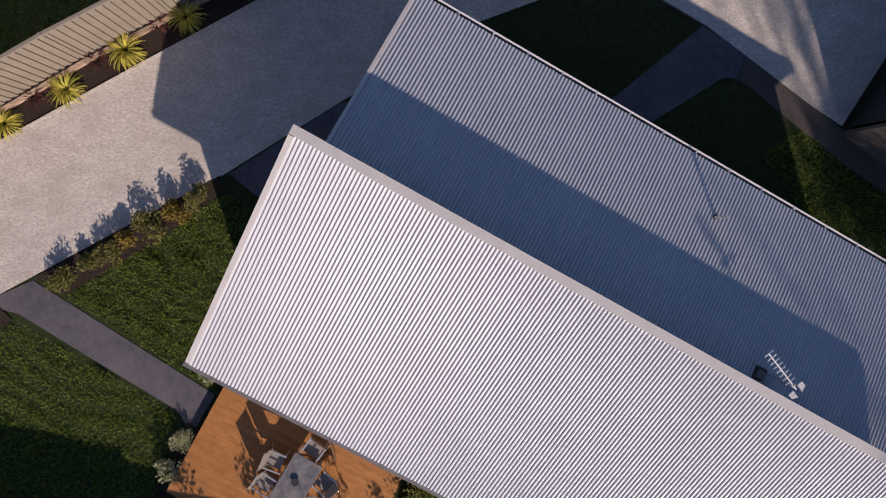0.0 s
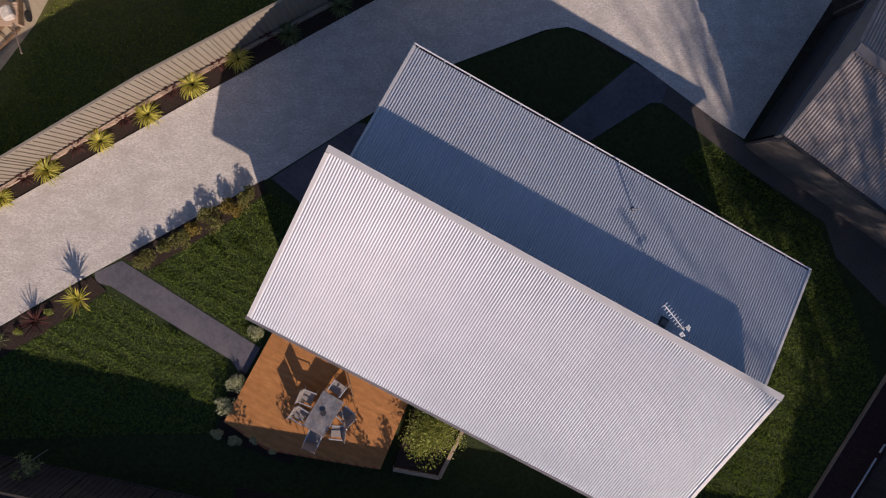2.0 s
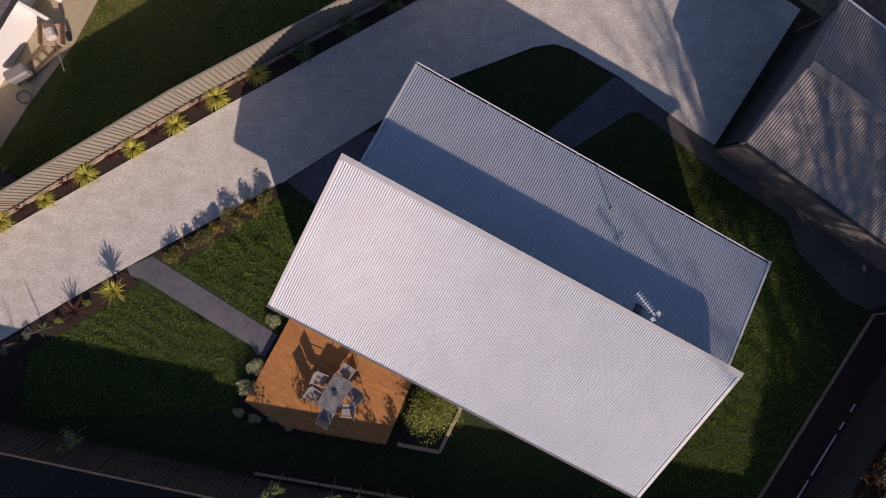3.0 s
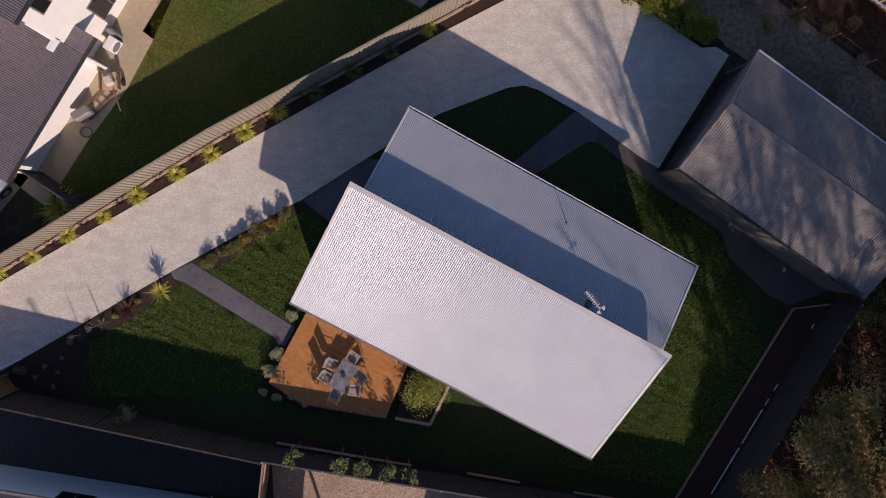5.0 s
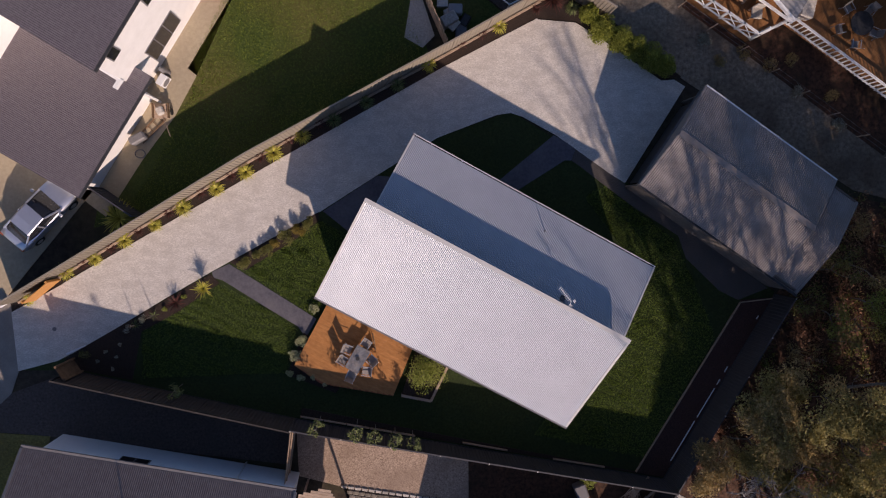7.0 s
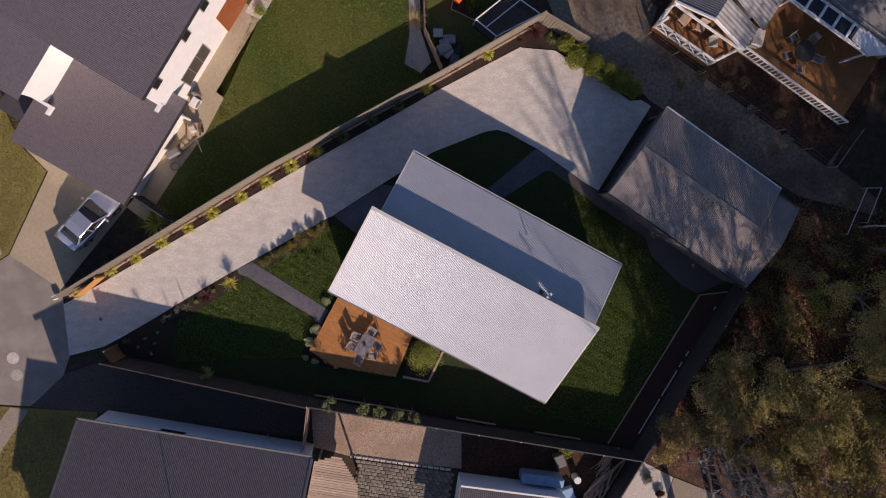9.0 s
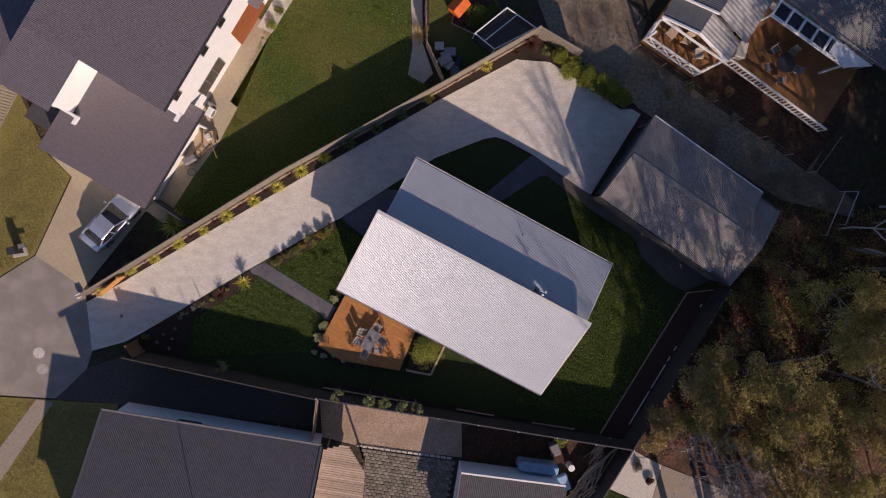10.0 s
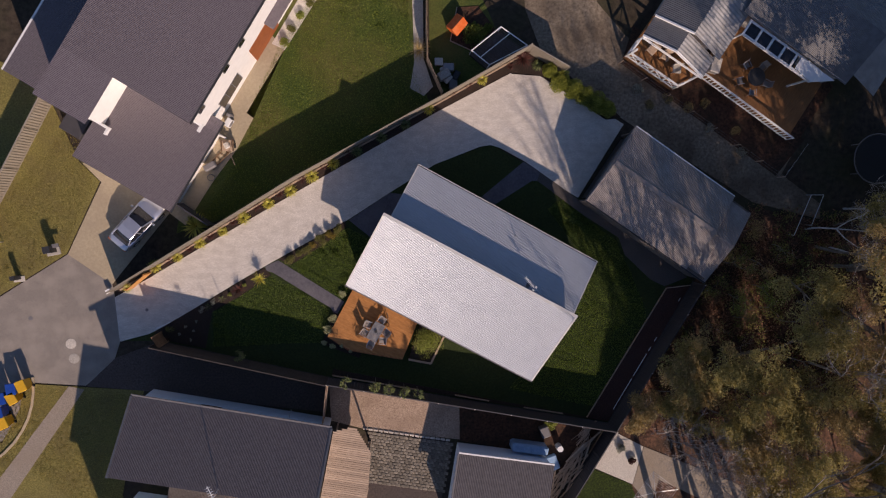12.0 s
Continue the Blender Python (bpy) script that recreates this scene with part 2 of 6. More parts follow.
def corrugated(bm, u0, u1, v0, z0, v1, z1, pitch, depth, thick=0.02, seg=8):
    """A sheet whose waves run from (v0, z0) to (v1, z1), side by side along u."""
    n = max(2, round((u1 - u0) / pitch * seg))
    rows = []
    for i in range(n + 1):
        u = u0 + (u1 - u0) * i / n
        w = depth / 2 * math.cos(2 * math.pi * (u - u0) / pitch)
        rows.append([bm.verts.new(p) for p in ((u, v0, z0 + w), (u, v1, z1 + w), (u, v1, z1 - thick - depth), (u, v0, z0 - thick - depth))])
    for a, b in zip(rows, rows[1:]):
        for k in range(4):
            bm.faces.new((a[k], a[(k + 1) % 4], b[(k + 1) % 4], b[k]))
    bm.faces.new(rows[0])
    bm.faces.new(rows[-1][::-1])
    return bm


HOUSE = pose(0, 0, 0, 0, 0, -28.65)

# ---- ground ----
ground = tagged(link_mesh("ground", prism(B(), [(-300, -300), (300, -300), (300, 300), (-300, 300)], -0.5, -0.02), M["earth"]),
                "dark bare earth with sparse weeds between the plots", "ground", kind="structure")
DRIVE = [(-19.97, -3.05), (-17.56, -1.72), (-11.4, 1.79), (-7.01, 4.3), (-1.86, 7.2), (1.09, 8.84), (5.75, 11.26), (7.7, 11.13), (8.6, 10.6), (12.16, 8.29),
         (12.81, 8.35), (13.4, 8.0), (10.3, 3.1), (9.4, 3.65), (6.71, 5.53), (5.0, 6.45), (4.4, 6.62), (3.69, 6.52), (0.7, 5.37), (-2.28, 3.54), (-5.25, 1.65),
         (-7.47, 0.46), (-10.41, -1.16), (-12.61, -2.42), (-14.99, -3.85), (-16.63, -4.82), (-17.9, -5.46), (-19.76, -5.93)]
LOT = [(-19.6, -5.9), (-17.9, -5.4), (-10.4, -1.1), (-5.2, 1.7), (0.7, 5.4), (4.4, 6.7), (10.3, 3.2), (18.4, -2.6), (12.5, -12.42), (-6.5, -8.66), (-17.25, -5.95)]
slab("lawn", LOT, 0.03, M["lawn"], "dense green mown lawn round the house", "lawn")
slab("driveway", DRIVE, 0.05, M["aggregate"], "pale exposed-aggregate concrete driveway in sun and shade", "driveway")
slab("garden_path", [(-10.45, -1.2), (-9.62, -0.82), (-5.4, -3.62), (-5.95, -4.6), (-6.3, -4.0), (-7.81, -3.03), (-9.96, -1.62), (-10.4, -1.5)], 0.045, M["path"], "dark grey smooth concrete garden path", "path")
slab("entry_pavement", [(-5.0, 1.75), (-2.3, 3.5), (-1.2, 3.4), (-2.4, 1.2), (-3.6, 0.6)], 0.047, M["path"], "dark concrete entry pavement beside the house", "path")
slab("door_path", [(6.6, 5.52), (7.75, 4.85), (7.5, 4.24), (7.16, 4.25), (4.6, 2.65), (3.75, 3.2)], 0.044, M["path"], "dark concrete path from the drive to the house", "path")
slab("garage_path", [(7.76, 4.84), (10.2, 3.1), (18.0, -2.4), (16.4, -3.0), (15.37, -2.5), (13.56, -0.78), (13.14, 0.38), (10.58, 2.0), (8.65, 3.42), (7.96, 3.95), (7.51, 4.24)], 0.046, M["grit"], "dark gravel strip along the garage wall", "path")
NBED = [(-19.9, -2.95), (-17.56, -1.66), (-11.4, 1.85), (-7.01, 4.36), (-1.86, 7.26), (1.09, 8.9), (5.75, 11.32), (7.7, 11.2), (9.5, 10.1), (12.4, 8.4),
        (13.2, 8.5), (9.4, 11.4), (6.75, 12.75), (1.45, 9.75), (-5.5, 6.02), (-8.3, 4.45), (-12.75, 1.9), (-16.3, -0.45), (-19.7, -2.5)]
slab("fence_bed", NBED, 0.035, M["mulch"], "mulched planting bed along the steel fence", "garden bed")
slab("drive_bed", [(-9.58, -0.74), (-5.2, 1.72), (-5.2, 1.3), (-6.4, 0.35), (-8.85, -1.15)], 0.06, M["mulch"], "mulched bed of low shrubs beside the drive", "garden bed")
slab("drive_bed", [(-17.6, -5.35), (-10.55, -1.3), (-10.1, -1.75), (-12.05, -3.1), (-13.9, -4.1), (-14.4, -6.5), (-17.0, -5.9)], 0.06, M["mulch"], "mulched bed of grasses and small plants beside the drive", "garden bed")
slab("deck_bed", [(-6.05, -4.3), (-5.75, -4.5), (-6.45, -6.1), (-4.3, -7.15), (-4.5, -7.4), (-6.9, -6.4)], 0.06, M["mulch"], "narrow mulched bed along the deck edge", "garden bed")
slab("side_bed", [(16.55, -3.0), (18.3, -2.9), (12.5, -12.3), (11.0, -12.0)], 0.06, M["red_mulch"], "wide reddish mulch bed along the side fence", "garden bed")
slab("fence_strip", [(-6.3, -8.55), (-6.2, -8.1), (4.0, -10.4), (11.0, -11.95), (12.3, -12.3)], 0.06, M["mulch"], "narrow dark planting strip along the back fence", "garden bed")
road = slab("road", [(-19.97, -3.05), (-19.76, -5.93), (-20.2, -7.2), (-22.0, -8.75), (-25.8, -8.4), (-26.0, -10.2), (-27.3, -12.2), (-60, -22), (-60, -14), (-26.95, -2.87), (-22.73, -0.24), (-20.1, -2.2)], 0.01, M["asphalt"], "worn grey asphalt at the end of the street", "road")
slab("crossover", [(-22.73, -0.24), (-20.1, -2.2), (-15.9, 2.9), (-17.5, 6.5), (-21.6, 5.5), (-20.5, 4.3)], 0.03, M["concrete"], "beige concrete drive of the neighbouring house", "driveway")
slab("verge", [(-22.8, -0.2), (-20.6, 4.35), (-21.8, 5.6), (-24, 11), (-50, 20), (-50, -8), (-27, -2.8)], 0.02, M["dry_lawn"], "patchy olive front lawn", "lawn")
slab("verge", [(-22.0, -8.85), (-18.4, -9.2), (-20, -16), (-20, -30), (-50, -30), (-50, -20), (-27.3, -12.3), (-26.1, -10.1), (-25.8, -8.5)], 0.02, M["dry_lawn"], "patchy dry front lawn beside the footpath", "lawn")
slab("footpath", [(-23.05, -8.75), (-22.1, -9.0), (-26.9, -15.9), (-31, -21), (-32, -20), (-27.75, -14.85)], 0.03, M["old_concrete"], "worn concrete footpath across the front lawn", "footpath")
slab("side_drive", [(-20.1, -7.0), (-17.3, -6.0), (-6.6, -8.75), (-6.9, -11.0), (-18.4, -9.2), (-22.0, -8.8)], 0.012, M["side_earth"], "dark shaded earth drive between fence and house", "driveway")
slab("neighbour_lawn", [(-16.0, 1.0), (-12.75, 2.0), (-5.5, 6.1), (0.4, 9.25), (-0.6, 12), (-0.6, 34), (-9.4, 34), (-9.6, 14.5), (-12.0, 9.2), (-13.0, 7.0), (-15.6, 3.0)], 0.02, M["nb_lawn"], "long green lawn with dry patches behind the fence", "lawn")
NWH = pose(-13.3, 7.4, 0, 0, 0, -31.8)
slab("patio", [tuple((NWH @ Vector((a, b, 0)))[:2]) for a, b in ((-0.3, -5.9), (1.3, -6.1), (1.38, -2.86), (1.62, -0.2), (1.5, 2.04), (0.97, 2.1), (0.95, 6.9), (-0.3, 7.2))], 0.03, M["concrete"], "beige concrete path along the white house", "path")
slab("gravel_yard", [(-6.5, -8.75), (2.2, -10.5), (2.2, -13.2), (-4.0, -12.3), (-6.4, -11.6)], 0.02, M["gravel"], "raked tan gravel yard behind the fence", "yard")
slab("lane", [(8.0, 12.2), (13.4, 8.3), (22.6, 2.7), (27.5, 1.5), (27.5, 4.6), (19.0, 9.83), (13.5, 13.84), (11.5, 16), (12, 40), (5, 40), (6.7, 15.5)], 0.0, M["dirt"], "rutted dirt lane between the plots", "lane")
slab("wood_floor", [(18.6, -2.6), (22.5, 2.4), (27.5, 1.3), (45, 2), (45, -40), (20, -40), (12.8, -12.6)], 0.0, M["forest_litter"], "leaf litter under the trees", "ground")


# ---- fences ----
def fence(name, pts, height, sheet, label, pitch=0.18, bay=2.38):
    f = thing(name, label, "fence", kind="structure")
    for (ax, ay), (bx, by) in zip(pts, pts[1:]):
        d = Vector((bx - ax, by - ay, 0))
        L, ang = d.length, math.degrees(math.atan2(d.y, d.x))
        n = max(1, round(L / bay))
        w = L / n
        for k in range(n):
            m = pose(ax + d.x * k / n, ay + d.y * k / n, 0, 0, 0, ang)
            bm = B()
            xs, x, j = [], 0.03, 0
            prof = ((0.0, 0.0), (0.08, 0.0), (0.095, 0.03), (0.165, 0.03), (0.18, 0.0))
            while x < w - 0.05:
                for px, py in prof[:-1]:
                    if x + px < w - 0.03:
                        xs.append((x + px, py))
                x += pitch
            xs.append((w - 0.03, 0.0))
            lo = [bm.verts.new((px, py - 0.015, 0.06)) for px, py in xs]
            hi = [bm.verts.new((px, py - 0.015, height - 0.03)) for px, py in xs]
            for i in range(len(xs) - 1):
                bm.faces.new((lo[i], lo[i + 1], hi[i + 1], hi[i]))
            p = part("panel", bm, sheet, f)
            p.matrix_basis = m
            r = part("rail", box(box(B(), 0.02, -0.035, height - 0.06, w - 0.02, 0.035, height, None), 0.02, -0.035, 0.03, w - 0.02, 0.035, 0.08), sheet, f)
            r.matrix_basis = m
            q = part("post", box(B(), -0.03, -0.04, -0.1, 0.03, 0.04, height + 0.02, None, 0.005), sheet, f)
            q.matrix_basis = m
    q = part("post", box(B(), -0.03, -0.04, -0.1, 0.03, 0.04, height + 0.02, None, 0.005), sheet, f)
    q.matrix_basis = pose(bx, by, 0, 0, 0, ang)
    return f


fence("fence_north", [(-19.7, -2.5), (-8.3, 4.45), (1.45, 9.75), (6.75, 12.75)], 2.05, M["fence"], "long beige ribbed steel fence beside the drive")
for (ax, ay), (bx, by) in (((-19.6, -2.58), (-8.3, 4.32)), ((-8.3, 4.32), (1.4, 9.59)), ((1.4, 9.59), (6.7, 12.59))):
    part("plinth", strip(B(), (ax, ay, 0.16), (bx, by, 0.16), 0.1, 0.22), M["timber"], bpy.data.objects["fence_north"], "pale timber plinth under the fence")
fence("fence_north_east", [(6.75, 12.75), (9.2, 11.4)], 1.9, M["fence"], "short beige ribbed steel fence above the bushes")
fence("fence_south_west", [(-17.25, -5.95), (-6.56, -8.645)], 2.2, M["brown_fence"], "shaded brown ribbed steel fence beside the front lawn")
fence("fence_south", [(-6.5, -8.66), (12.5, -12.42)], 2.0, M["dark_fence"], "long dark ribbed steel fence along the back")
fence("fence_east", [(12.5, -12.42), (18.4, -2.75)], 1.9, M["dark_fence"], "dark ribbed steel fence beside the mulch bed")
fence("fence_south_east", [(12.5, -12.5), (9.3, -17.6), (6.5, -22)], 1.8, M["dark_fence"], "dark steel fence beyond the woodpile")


# ---- main house ----
house = thing("house", "two-part weatherboard house with pale corrugated skillion roofs", "house", HOUSE)
RA = dict(u0=-3.45, u1=9.75, v0=-4.32, z0=3.21, v1=0.72, z1=5.05)
sa = (RA["z1"] - RA["z0"]) / (RA["v1"] - RA["v0"])
part("roof", corrugated(B(), RA["u0"] + 0.10, RA["u1"] - 0.10, RA["v0"], RA["z0"], RA["v1"] - 0.16, RA["z1"] - 0.16 * sa, 0.076, 0.026), M["roof"], house, "pale grey corrugated steel upper roof")
part("roof", corrugated(B(), -2.93, 9.71, 0.25, 4.225, 4.2, 3.34, 0.076, 0.026), M["roof"], house, "grey corrugated steel lower roof partly shaded")
part("ridge_flashing", strip(B(), (RA["u0"], 0.635, 5.065 - 0.085 * sa), (RA["u1"], 0.635, 5.065 - 0.085 * sa), 0.18, 0.2), M["trim"], house, "pale flat ridge flashing")
for u in (RA["u0"] + 0.05, RA["u1"] - 0.05):
    part("barge_flashing", strip(B(), (u, -4.3, 3.24), (u, 0.53, 3.24 + 4.83 * sa), 0.105, 0.2), M["trim"], house, "pale barge flashing")
for u in (-2.95, 9.74):
    part("barge_flashing", strip(B(), (u, 0.1, 4.275), (u, 4.22, 3.365), 0.07, 0.18), M["trim"], house, "pale barge flashing")
part("gutter", strip(B(), (RA["u0"] - 0.02, -4.36, 3.2), (RA["u1"] + 0.02, -4.36, 3.2), 0.075, 0.1), M["gutter"], house, "dark grey gutter")
part("gutter", strip(B(), (-3.0, 4.232, 3.26), (9.8, 4.232, 3.26), 0.055, 0.12), M["dark"], house, "dark gutter")
part("gutter_lip", strip(B(), (-3.0, 4.28, 3.30), (9.8, 4.28, 3.30), 0.034, 0.1), M["white"], house, "pale gutter lip")
for k in range(17):
    part("gutter_clip", box(B(), -2.85 + 0.785 * k, 4.215, 3.302, -2.81 + 0.785 * k, 4.27, 3.312), M["white"], house, "white gutter clip")
part("wall", box(B(), -2.9, -3.75, 0, 9.2, -3.6, 3.25), M["cladding"], house)
part("wall", box(B(), -2.55, 3.75, 0, 9.35, 3.9, 3.2), M["cladding"], house)
for u in (-2.9, 9.05):
    bm = B()
    vs = [bm.verts.new(p) for p in ((u, -3.59, 0), (u, 0.3, 0), (u, 0.3, 4.7), (u, -3.59, 3.3))]
    bm.faces.new(vs)
    ex = bmesh.ops.extrude_face_region(bm, geom=bm.faces[:])
    bmesh.ops.translate(bm, vec=(0.15, 0, 0), verts=[g for g in ex["geom"] if isinstance(g, bmesh.types.BMVert)])
    part("wall", bm, M["cladding"], house)
    bm = B()
    w2 = u + (0.35 if u < 0 else 0.15)
    vs = [bm.verts.new(p) for p in ((w2, 0.31, 0), (w2, 3.74, 0), (w2, 3.74, 3.25), (w2, 0.31, 4.05))]
    bm.faces.new(vs)
    ex = bmesh.ops.extrude_face_region(bm, geom=bm.faces[:])
    bmesh.ops.translate(bm, vec=(0.15, 0, 0), verts=[g for g in ex["geom"] if isinstance(g, bmesh.types.BMVert)])
    part("wall", bm, M["cladding"], house)
part("wall", box(B(), -2.7, 0.3, 0, 9.0, 0.45, 4.9 - 0.15), M["cladding"], house)

# ---- garage ----
GARAGE = pose(10.22, 2.95, 0, 0, 0, -34.2)
garage = thing("garage", "weathered steel garage with a low gabled corrugated roof", "garage", GARAGE)
for v0, z0, v1, z1 in ((-0.1, 2.7, 2.72, 3.45), (5.5, 2.7, 2.72, 3.45)):
    part("roof", corrugated(B(), -0.05, 7.9, v0, z0, v1, z1, 0.1, 0.026), M["garage_roof"], garage, "")
for v0, z0, v1, z1 in ((-0.1, 2.5, 2.72, 3.2), (5.3, 2.55, 2.72, 3.2)):
    part("roof", corrugated(B(), 7.92, 9.5, v0, z0, v1, z1, 0.1, 0.026), M["garage_roof"], garage, "lower roof of the side bay")
part("ridge_cap", strip(B(), (-0.08, 2.72, 3.5), (7.9, 2.72, 3.5), 0.3, 0.06), M["garage_roof"], garage)
part("wall", box(B(), 0.1, 0.03, 0, 9.3, 0.1, 2.6), M["garage_wall"], garage)
part("wall", box(B(), 0.1, 5.2, 0, 9.3, 5.3, 2.6), M["garage_wall"], garage)
part("wall", box(B(), 9.2, 0.11, 0, 9.3, 5.19, 2.45), M["garage_wall"], garage)
part("garage_door", box(B(), 0.2, 0.3, 0.02, 0.25, 5.0, 2.4), M["dark"], garage, "dark panel garage door")
gable = prism(B(), [(-0.05, 2.1), (5.35, 2.1), (5.35, 2.62), (2.72, 3.36), (-0.05, 2.62)], -0.06, 0.04)
gable.transform(Matrix(((0, 0, 1, 0), (1, 0, 0, 0), (0, 1, 0, 0), (0, 0, 0, 1))))
part("gable", gable, M["gutter"], garage, "smooth grey gable panel over the door")
for y, z in ((-0.12, 2.73), (5.52, 2.73)):
    part("barge", strip(B(), (-0.08, y, z), (-0.08, 2.72, 3.48), 0.07, 0.16), M["gutter"], garage)
cladding = corrugated(B(), 0.02, 2.55, 0.1, 0.012, 9.3, 0.012, 0.1, 0.022, thick=0.005)
cladding.transform(Matrix(((0, 1, 0, 0), (0, 0, -1, 0), (1, 0, 0, 0), (0, 0, 0, 1))))
part("cladding", cladding, M["garage_wall"], garage, "horizontal corrugated steel cladding")
part("gutter", strip(B(), (-0.05, -0.14, 2.68), (9.5, -0.14, 2.62), 0.1, 0.1), M["dark"], garage)
part("gutter", strip(B(), (-0.05, 5.54, 2.68), (7.9, 5.54, 2.66), 0.1, 0.1), M["white"], garage)

# ---- neighbouring houses ----
nwh = thing("white_house", "two-storey white rendered house with dark corrugated roofs", "house", NWH)
def roof_x(bm, x0, z0, x1, z1, y0, y1, pitch=0.085, depth=0.017):
    """A corrugated sheet whose waves run along x."""
    corrugated(bm, y0, y1, x0, z0, x1, z1, pitch, depth)
    bmesh.ops.transform(bm, matrix=Matrix(((0, 1, 0, 0), (1, 0, 0, 0), (0, 0, 1, 0), (0, 0, 0, 1))), verts=bm.verts)
    return bm


part("roof", roof_x(B(), -7.75, 5.95, 0.0, 5.8, -0.08, 14.0), M["tile"], nwh, "dark corrugated main roof")
part("roof", roof_x(B(), -7.75, 5.95, -4.65, 5.888, -3.055, -0.08), M["tile"], nwh, "dark corrugated roof of the wing")
part("roof", roof_x(B(), -5.75, 2.58, 0.65, 2.4, -5.47, 0.08), M["tile"], nwh, "dark corrugated garage roof")
part("roof", roof_x(B(), -0.14, 2.422, 0.65, 2.4, 0.08, 0.88), M["tile"], nwh, "corner of the garage roof beside the wall")
part("wall", box(B(), -7.55, 0.1, 0, -0.15, 13.8, 5.7), M["render"], nwh)
part("wall", box(B(), -7.55, -2.85, 0, -5.1, 0.098, 5.78), M["render"], nwh)
part("wall", box(B(), -5.5, -5.2, 0, 0.3, 0.096, 2.3), M["render"], nwh)
part("wall", box(B(), 0.302, -0.02, 0, 0.74, 0.09, 2.28), M["render"], nwh, "short white wing wall")
SWH = pose(-18.26, -8.69, 0, 0, 0, -11.5)

swh = thing("low_house", "single-storey house, dark corrugated roof, white walls tinted blue for skylight", "house", SWH)
part("roof", corrugated(B(), 0.3, 12.4, -4.1, 5.3, 0.17, 3.4, 0.09, 0.013), M["brown_roof"], swh, "dark corrugated skillion roof")
bm = B()
pr = [bm.verts.new((x, yy, z)) for x in (0.55, 12.2) for yy, z in ((-4.0, 0), (-0.3, 0), (-0.3, 3.54), (-4.0, 5.18))]
for f in ((0, 1, 2, 3), (4, 5, 6, 7), (0, 1, 5, 4), (1, 2, 6, 5), (2, 3, 7, 6), (3, 0, 4, 7)):
    bm.faces.new([pr[i] for i in f])
part("wall", bm, M["skylit_wall"], swh, "white wall tinted blue for skylight")
part("gutter", strip(B(), (0.25, 0.23, 3.39), (12.4, 0.23, 3.39), 0.12, 0.1), M["gutter"], swh)
for e in (0.3, 12.4):
    part("barge", strip(B(), (e, -4.12, 5.33), (e, 0.17, 3.43), 0.12, 0.16), M["gutter"], swh)
win = part("window", box(B(), 4.0, -0.33, 1.5, 5.35, -0.27, 2.7), M["gutter"], swh, "dark two-pane window")
for a in (4.05, 4.7):
    part("pane", box(B(), a, -0.285, 1.56, a + 0.6, -0.255, 2.64), M["glass"], win)
part("downpipe", rod(B(), (9.5, -0.24, 0), (9.5, -0.24, 3.3), 0.045), M["white"], swh)
part("wall", box(B(), 0.75, -12.6, 0, 11.8, -7.2, 5.2), M["skylit_wall"], swh, "pale upper storey at the rear")
part("roof", corrugated(B(), 0.5, 12.0, -13.0, 5.35, -6.9, 5.55, 0.09, 0.011), M["brown_roof"], swh, "dark rear roof")
SHED = pose(1.99, -13.34, 0, 0, 0, -9.5)
shed = thing("shed", "pale shed with a dark corrugated roof", "shed", SHED)
part("roof", corrugated(B(), -0.1, 6.25, -5.5, 2.9, 0.05, 2.4, 0.11, 0.02), M["shed_roof"], shed, "")
part("wall", box(B(), 0.05, -5.4, 0, 6.1, -0.05, 2.35), M["skylit_wall"], shed)

# ---- deck ----
deck = thing("deck", "oiled orange-brown timber deck against the house", "deck", HOUSE)
DECK = [(-2.88, -3.8), (-2.88, -8.3), (-1.28, -8.5), (1.78, -7.55), (2.2, -7.4), (1.82, -3.8)]

part("fascia", prism(B(), DECK, -0.1, 0.262), M["red_timber"], deck, "dark timber edge boards")


def span(poly, y):
    """The stretch of a convex outline on the line at y."""
    xs = []
    for (ax, ay), (bx, by) in zip(poly, poly[1:] + poly[:1]):
        if (ay - y) * (by - y) < 0:
            xs.append(ax + (bx - ax) * (y - ay) / (by - ay))
    return (min(xs), max(xs)) if len(xs) > 1 else None


y = -8.44
while y < -3.85:
    a, b = span(DECK, y - 0.04), span(DECK, y + 0.04)
    if a and b:
        x0, x1 = max(a[0], b[0]), min(a[1], b[1])
        if x1 - x0 > 0.3:
            part("board", box(B(), x0, y - 0.0442, 0.263, x1, y + 0.0442, 0.29), M["deck"], deck)
    y += 0.09


# ---- plants ----
def from_lists(name, verts, faces, material, parent=None, label=""):
    me = bpy.data.meshes.new(name)
    me.from_pydata(verts, [], faces)
    me.materials.append(material)
    ob = new(name, me)
    ob.parent = parent
    if label:
        ob["label"] = label
    return ob


